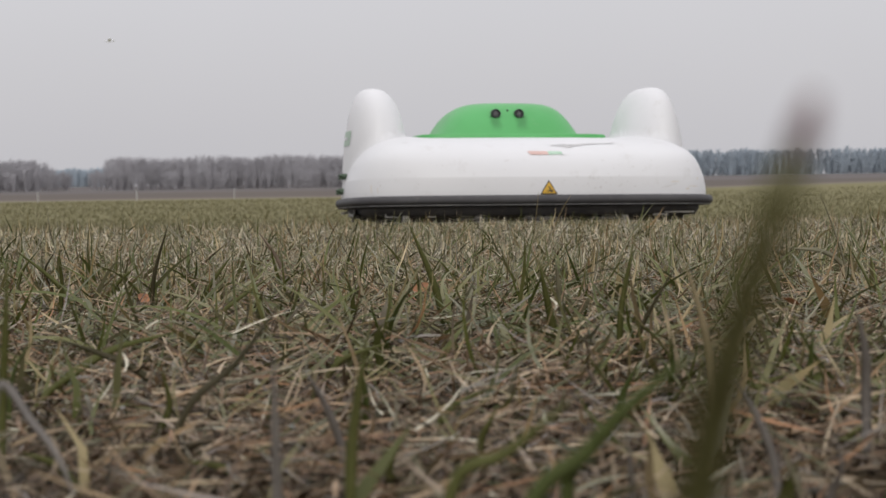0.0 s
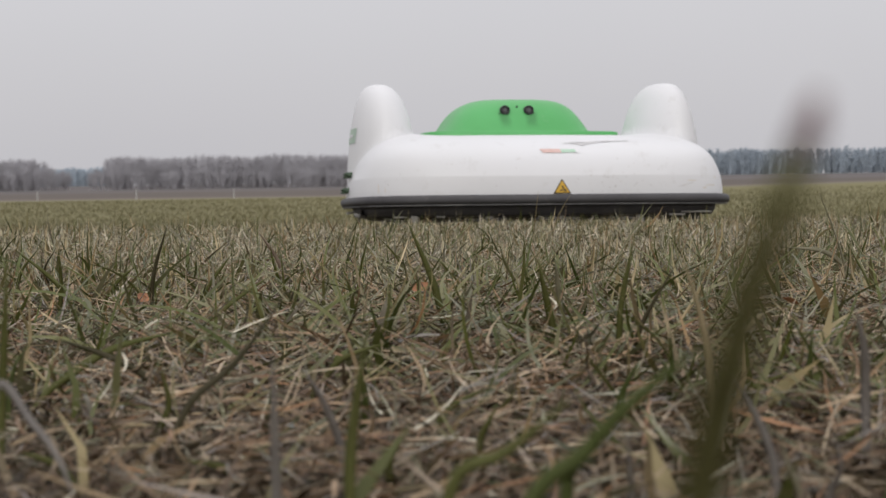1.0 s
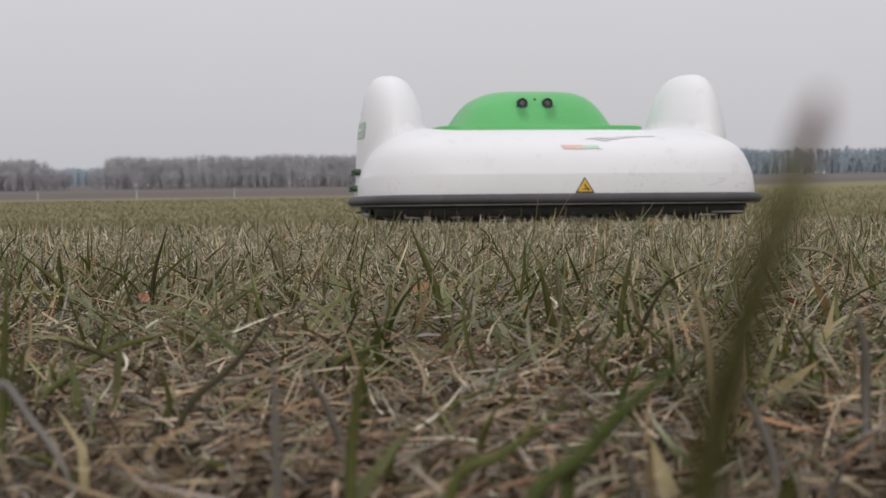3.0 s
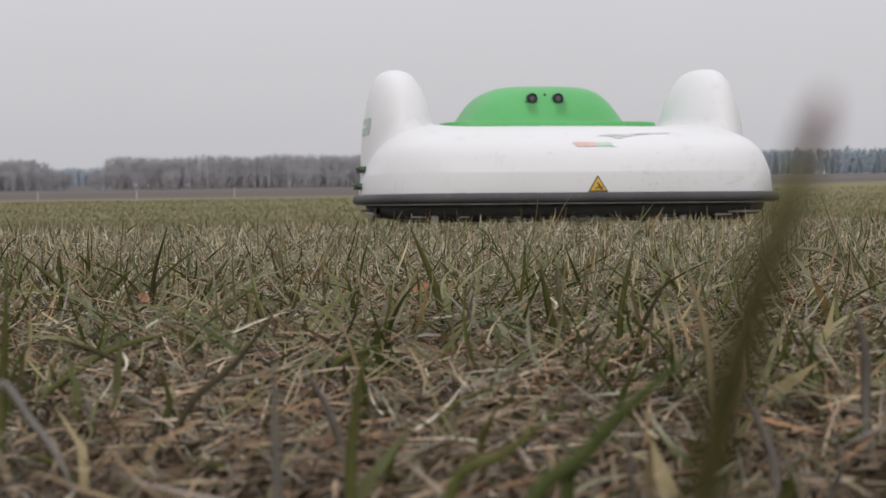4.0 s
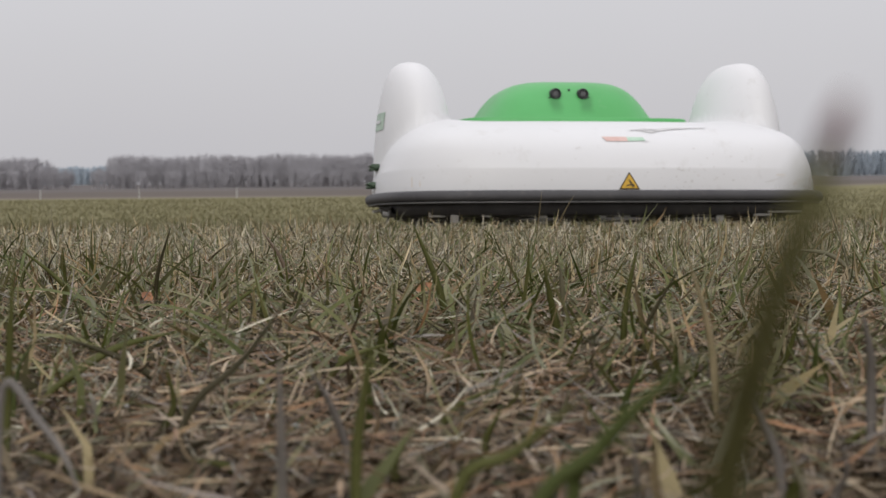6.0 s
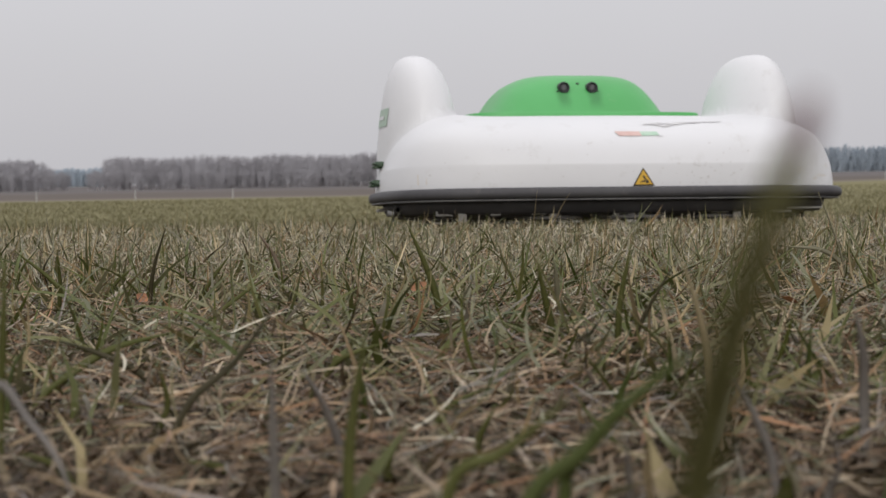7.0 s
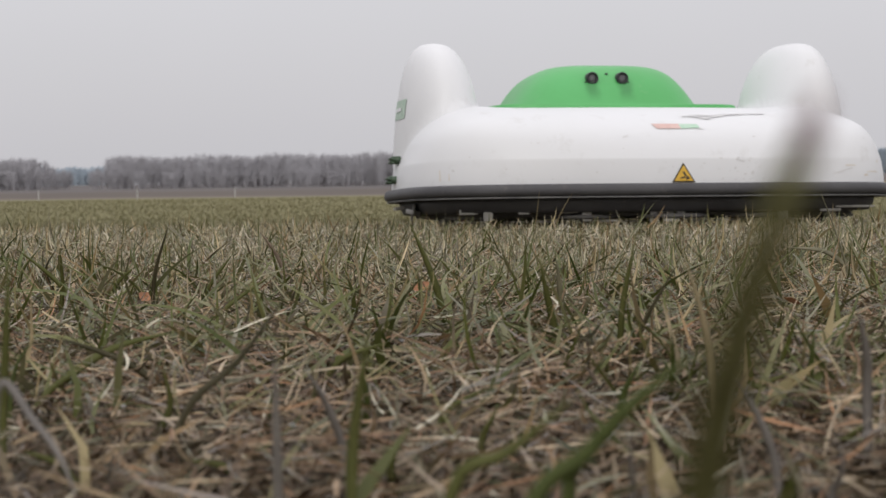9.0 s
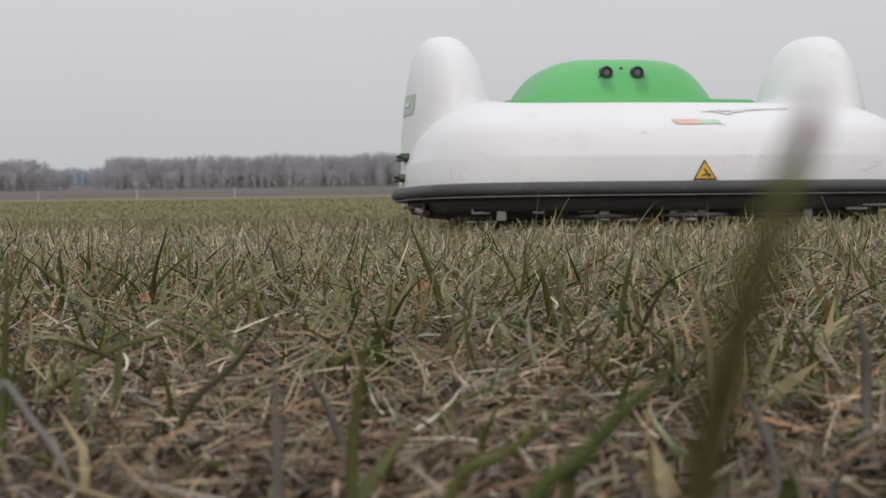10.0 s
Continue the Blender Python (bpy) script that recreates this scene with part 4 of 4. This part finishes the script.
    for g, z in ((0.0, 0.276), (0.0, 0.2925), (-0.002, 0.2955), (-0.02, 0.296)):
        rows.append([(*superring(t, 0.292 + g, 0.28 + g, 0.004, 0.705, 8), z) for t in fl])
    flange = mesh_part("flange", *rings_mesh(rows, (0.004, 0.705, 0.297)), GREEN, mower, "green flange plate")
    rows = []
    for k in range(30):
        rho = 1 - (k / 30) ** 1.2
        h = 0.295 + 0.1075 * max(0, 1 - rho ** 5.6) ** 1.55 + 0.003 * (1 - rho)
        rows.append([(*superring(t, 0.234 * rho, 0.255 * rho, 0.016, 0.735, 3.6), h) for t in fl])
    cover_v, cover_f = rings_mesh(rows, (0.016, 0.735, 0.405))
    cover = mesh_part("cover", cover_v, cover_f, GREEN, mower, "green moulded dome cover")
    ctree = BVHTree.FromPolygons([Vector(v) for v in cover_v], cover_f)
    # two round sensors on the cover
    for x in (-0.037, 0.034):
        p = on_shell(ctree, x, 0.363, 0)
        m = Matrix.Translation(p + Vector((0, -0.004, 0))) @ pose(0, 0, 0, 90)
        bm = bmesh.new()
        lathe(bm, [(0.0146, -0.03), (0.0146, 0.006), (0.0134, 0.009), (0.0106, 0.009), (0.0098, 0.004)], m, 28)
        eye = part("sensor", bm, LENS, mower, "round black ultrasonic sensor")
        bm = bmesh.new()
        lathe(bm, [(0.0096, -0.002), (0.0096, 0.0045), (0.006, 0.0062), (0.002, 0.0066)], m, 20)
        part("sensor_grille", bm, GRILLE, eye, "dark grey sensor grille")
        sx = math.copysign(1, x)
        bm = bmesh.new()
        block(bm, (0.008, 0.018, 0.004), Matrix.Translation(p) @ pose(sx * 0.016, 0.000, -0.010, 0, sx * 35, 0), 0.001)
        part("clip", bm, LENS, eye, "small black clip")
    bm = bmesh.new()
    p = on_shell(ctree, 0.002, 0.374, 0)
    lathe(bm, [(0.0035, -0.01), (0.0035, 0.002), (0.002, 0.003)], Matrix.Translation(p) @ pose(0, 0, 0, 90), 12)
    part("screw", bm, LENS, cover, "small dark screw")
    # warning triangle, with a plain mark for its symbol
    cx, z0, hw, hh = 0.003, 0.1070, 0.0238, 0.0375
    warn = decal("warning_sign", (((cx - hw, z0), (cx - 0.001, z0 + hh)), ((cx + hw, z0), (cx + 0.001, z0 + hh))), tree, INK, mower, "yellow warning triangle with dark border")
    decal("yellow_field", (((cx - hw * 0.80, z0 + 0.003), (cx - 0.001, z0 + hh * 0.86)), ((cx + hw * 0.80, z0 + 0.003), (cx + 0.001, z0 + hh * 0.86))), tree, YELLOW, warn, "yellow field", 6, 0.0026)
    for a, b, c, d in (((cx - 0.008, z0 + 0.007), (cx - 0.006, z0 + 0.010), (cx + 0.004, z0 + 0.009), (cx + 0.003, z0 + 0.012)),
                       ((cx + 0.001, z0 + 0.013), (cx - 0.003, z0 + 0.021), (cx + 0.007, z0 + 0.011), (cx + 0.001, z0 + 0.021)),
                       ((cx + 0.004, z0 + 0.005), (cx + 0.005, z0 + 0.012), (cx + 0.012, z0 + 0.007), (cx + 0.009, z0 + 0.012))):
        decal("symbol", ((a, b), (c, d)), tree, INK, warn, "dark symbol", 3, 0.0034)
    # faded red and green strip, scrapes
    strip = decal("sticker", (((-0.036, 0.2140), (-0.0435, 0.2245)), ((0.013, 0.2140), (0.012, 0.2240))), tree, RED_INK, mower, "faded red and green sticker strip")
    decal("green_half", (((0.0135, 0.2140), (0.0125, 0.2240)), ((0.053, 0.2155), (0.050, 0.2235))), tree, GREEN_INK, strip, "faded green half")
    decal("torn_edge", (((0.046, 0.2135), (0.046, 0.2150)), ((0.061, 0.2125), (0.061, 0.2135))), tree, SCRAPE, strip, "grey torn edge", 2)
    upper = [(0.030, 0.2410), (0.046, 0.2425), (0.070, 0.2440), (0.098, 0.2430), (0.128, 0.2455), (0.165, 0.2475), (0.213, 0.2480)]
    lower = [(0.052, 0.2420), (0.063, 0.2395), (0.078, 0.2360), (0.088, 0.2390), (0.100, 0.2410), (0.118, 0.2425)]
    for line, widths in ((upper, (0.0020, 0.0038, 0.0030, 0.0042, 0.0034, 0.0018)), (lower, (0.0026, 0.0042, 0.0044, 0.0028, 0.0020))):
        for (xa, za), (xb, zb), t in zip(line, line[1:], widths):
            decal("scrape", (((xa, za - t / 2), (xa, za + t / 2)), ((xb, zb - t / 2), (xb, zb + t / 2))), tree, SCRAPE, shell, "grey scrape in the paint", 3)
    for x, z, w, t, tilt in ((-0.105, 0.1985, 0.012, 0.003, 0.3), (0.345, 0.130, 0.04, 0.0025, 0.25), (0.33, 0.125, 0.025, 0.002, 0.1), (-0.44, 0.135, 0.004, 0.004, 0),
                             (-0.17, 0.128, 0.004, 0.003, 0), (0.145, 0.125, 0.006, 0.006, 0.2), (0.11, 0.135, 0.004, 0.004, 0.2), (0.2, 0.13, 0.012, 0.002, 0.6), (0.12, 0.150, 0.016, 0.002, -0.3)):
        decal("scuff", (((x - w / 2, z - t / 2 - tilt * w / 2), (x - w / 2, z + t / 2 - tilt * w / 2)), ((x + w / 2, z - t / 2 + tilt * w / 2), (x + w / 2, z + t / 2 + tilt * w / 2))), tree, GRIME, shell, "small grey scuff", 2, 0.0008)

    # grime: specks and faint smears on the front band
    rng = random.Random(5)
    for k in range(44):
        x, z = (rng.gauss(0.14, 0.05), rng.uniform(0.112, 0.165)) if k < 24 else (rng.uniform(-0.42, 0.42), rng.uniform(0.112, 0.20))
        w, t, tilt = rng.uniform(0.002, 0.006), rng.uniform(0.0012, 0.004), rng.uniform(-0.6, 0.6)
        decal("speck", (((x - w / 2, z - t / 2), (x - w / 2 + tilt * t, z + t / 2)), ((x + w / 2, z - t / 2), (x + w / 2 + tilt * t, z + t / 2))), tree, GRIME, shell, "faint grime speck", 1, 0.0006)
    for x, z, w, t in ((-0.462, 0.126, 0.003, 0.022), (-0.447, 0.122, 0.002, 0.014), (0.36, 0.14, 0.03, 0.003), (0.42, 0.128, 0.035, 0.003), (0.40, 0.121, 0.012, 0.004), (0.44, 0.15, 0.006, 0.006)):
        decal("stain", (((x - w / 2, z - t / 2), (x - w / 3, z + t / 2)), ((x + w / 2, z - t / 2), (x + w / 3, z + t / 2))), tree, STAIN, shell, "pale brown stain", 3, 0.0006)

    def flank(y, z, off=0.0015):
        hit, normal, _, _ = tree.ray_cast(Vector((-1, y, z)), Vector((1, 0, 0)))
        return Vector((hit.x - off, hit.y, hit.z))

    # green sticker on the hump's flank, with a pale bar, and two ribbed charging contacts below it
    V = [flank(0.376 + 0.09 * i / 5, 0.260 + 0.042 * k / 3) for k in range(4) for i in range(6)]
    F = [(k * 6 + i, k * 6 + i + 1, (k + 1) * 6 + i + 1, (k + 1) * 6 + i) for k in range(3) for i in range(5)]
    badge = mesh_part("sticker", V, F, STICKER, mower, "green sticker on the flank")
    V = [flank(0.400 + 0.045 * i / 5, 0.277 + 0.008 * k, 0.003) for k in range(2) for i in range(6)]
    mesh_part("pale_bar", V, [(i, i + 1, 7 + i, 6 + i) for i in range(5)], WHITE, badge, "pale bar in place of writing")
    for z in (0.128, 0.171):
        p = flank(0.40, z, 0)
        bm = bmesh.new()
        block(bm, (0.026, 0.040, 0.016), pose(p.x - 0.004, p.y, z), 0.003)
        contact = part("charging_contact", bm, CONTACT, mower, "dark green ribbed charging contact")
        for dz in (-0.006, 0.002):
            bm = bmesh.new()
            block(bm, (0.010, 0.044, 0.004), pose(p.x - 0.016, p.y, z + dz, 0, 12, 0), 0.001)
            part("rib", bm, CONTACT, contact)
    bm = bmesh.new()
    block(bm, (0.030, 0.065, 0.034), pose(-0.496, 0.245, 0.056, 0, 14, -8), 0.012)
    part("corner_fairing", bm, STEEL, mower, "pale rounded corner fairing")
    bm = bmesh.new()
    block(bm, (0.022, 0.030, 0.007), pose(-0.512, 0.345, 0.066, 0, -8, 0), 0.002)
    part("lug", bm, STEEL, mower, "pale metal lug", False)
    return mower, wheels, tree, shell


mower, wheels, shell_tree, shell = build_mower()


def build_bird():
    bird = new("bird")
    tagged(bird, "small grey bird gliding across the overcast sky", "bird")
    bm = bmesh.new()
    lathe(bm, [(0.008, -0.24), (0.026, -0.15), (0.038, -0.02), (0.032, 0.10), (0.022, 0.17), (0.008, 0.23)], pose(0, 0, 0, 0, -90, 0), 12)
    part("body", bm, FEATHER, bird)
    for s in (-1, 1):
        bm = bmesh.new()
        rows = []
        for f in (0, 0.35, 0.7, 1.0):
            y, z, c = s * (0.03 + 0.30 * f), 0.07 * math.sin(2.4 * f), 0.07 * (1 - 0.75 * f)
            rows.append([bm.verts.new((-c + 0.05 * f, y, z)), bm.verts.new((0.05 * f, y, z + 0.012 * (1 - f))), bm.verts.new((c + 0.05 * f, y, z))])
        for a, b in zip(rows, rows[1:]):
            for k in range(2):
                bm.faces.new((a[k], a[k + 1], b[k + 1], b[k]))
        part("wing", bm, FEATHER, bird)
    return bird


bird = build_bird()
build_ground()
build_distance()
build_grass()
build_single_plants()
stem = grass_stem()


def motions():
    rows = [
        (0, pose(0.2829, 3.9126, -0.0295, -1.31, 0.43, 8.80)), (0.5, pose(0.2997, 3.8492, -0.0287, -1.35, 0.40, 8.99)),
        (1, pose(0.3090, 3.7875, -0.0294, -1.18, 0.37, 9.08)), (1.5, pose(0.3180, 3.7272, -0.0282, -0.98, 0.33, 9.09)),
        (2, pose(0.3252, 3.6687, -0.0277, -0.81, 0.30, 9.01)), (2.5, pose(0.3335, 3.6107, -0.0280, -0.84, 0.32, 8.92)),
        (4, pose(0.3619, 3.4330, -0.0244, -0.46, 0.38, 8.82)), (4.5, pose(0.3700, 3.3743, -0.0225, -0.65, 0.40, 8.82)),
        (5, pose(0.3816, 3.3163, -0.0202, -1.14, 0.44, 8.85)), (5.5, pose(0.3902, 3.2597, -0.0189, -1.33, 0.47, 8.87)),
        (7, pose(0.4253, 3.0896, -0.0158, -1.24, 0.38, 8.98)), (7.5, pose(0.4373, 3.0323, -0.0138, -1.18, 0.38, 9.05)),
        (8, pose(0.4474, 2.9753, -0.0115, -1.17, 0.35, 9.13)), (8.5, pose(0.4578, 2.9188, -0.0108, -1.09, 0.31, 9.18)),
        (9, pose(0.4677, 2.8637, -0.0093, -1.28, 0.28, 9.16)), (9.5, pose(0.4783, 2.8078, -0.0073, -1.38, 0.29, 9.14)),
        (10, pose(0.4898, 2.7503, -0.0055, -1.26, 0.27, 9.23))]
    walk(mower, rows)
    for wheel, x, y, r in wheels:
        rate = math.degrees(0.116 / r)
        walk(wheel, [(t * 0.5, pose(x, y, r - 0.004, rate * t * 0.5, 0, 0)) for t in range(21)])
    home = (0.0175, 0.096, 0)
    walk(stem, [(t, pose(*home, 0, a, 0)) for t, a in ((0, 0), (1, 0.2), (2.5, 0.2), (4.5, 0.35), (5.5, 0.2), (7, 0.2), (8.5, 0.0), (10, 0))])
    walk(bird, [(0.0, pose(-13.4, 60, 6.47)), (0.2, pose(-14.9, 60, 6.46)), (0.5, pose(-16.7, 60, 6.42)), (5.0, pose(-45.4, 60, 6.0)), (10.0, pose(-77.6, 60, 5.5))])


motions()
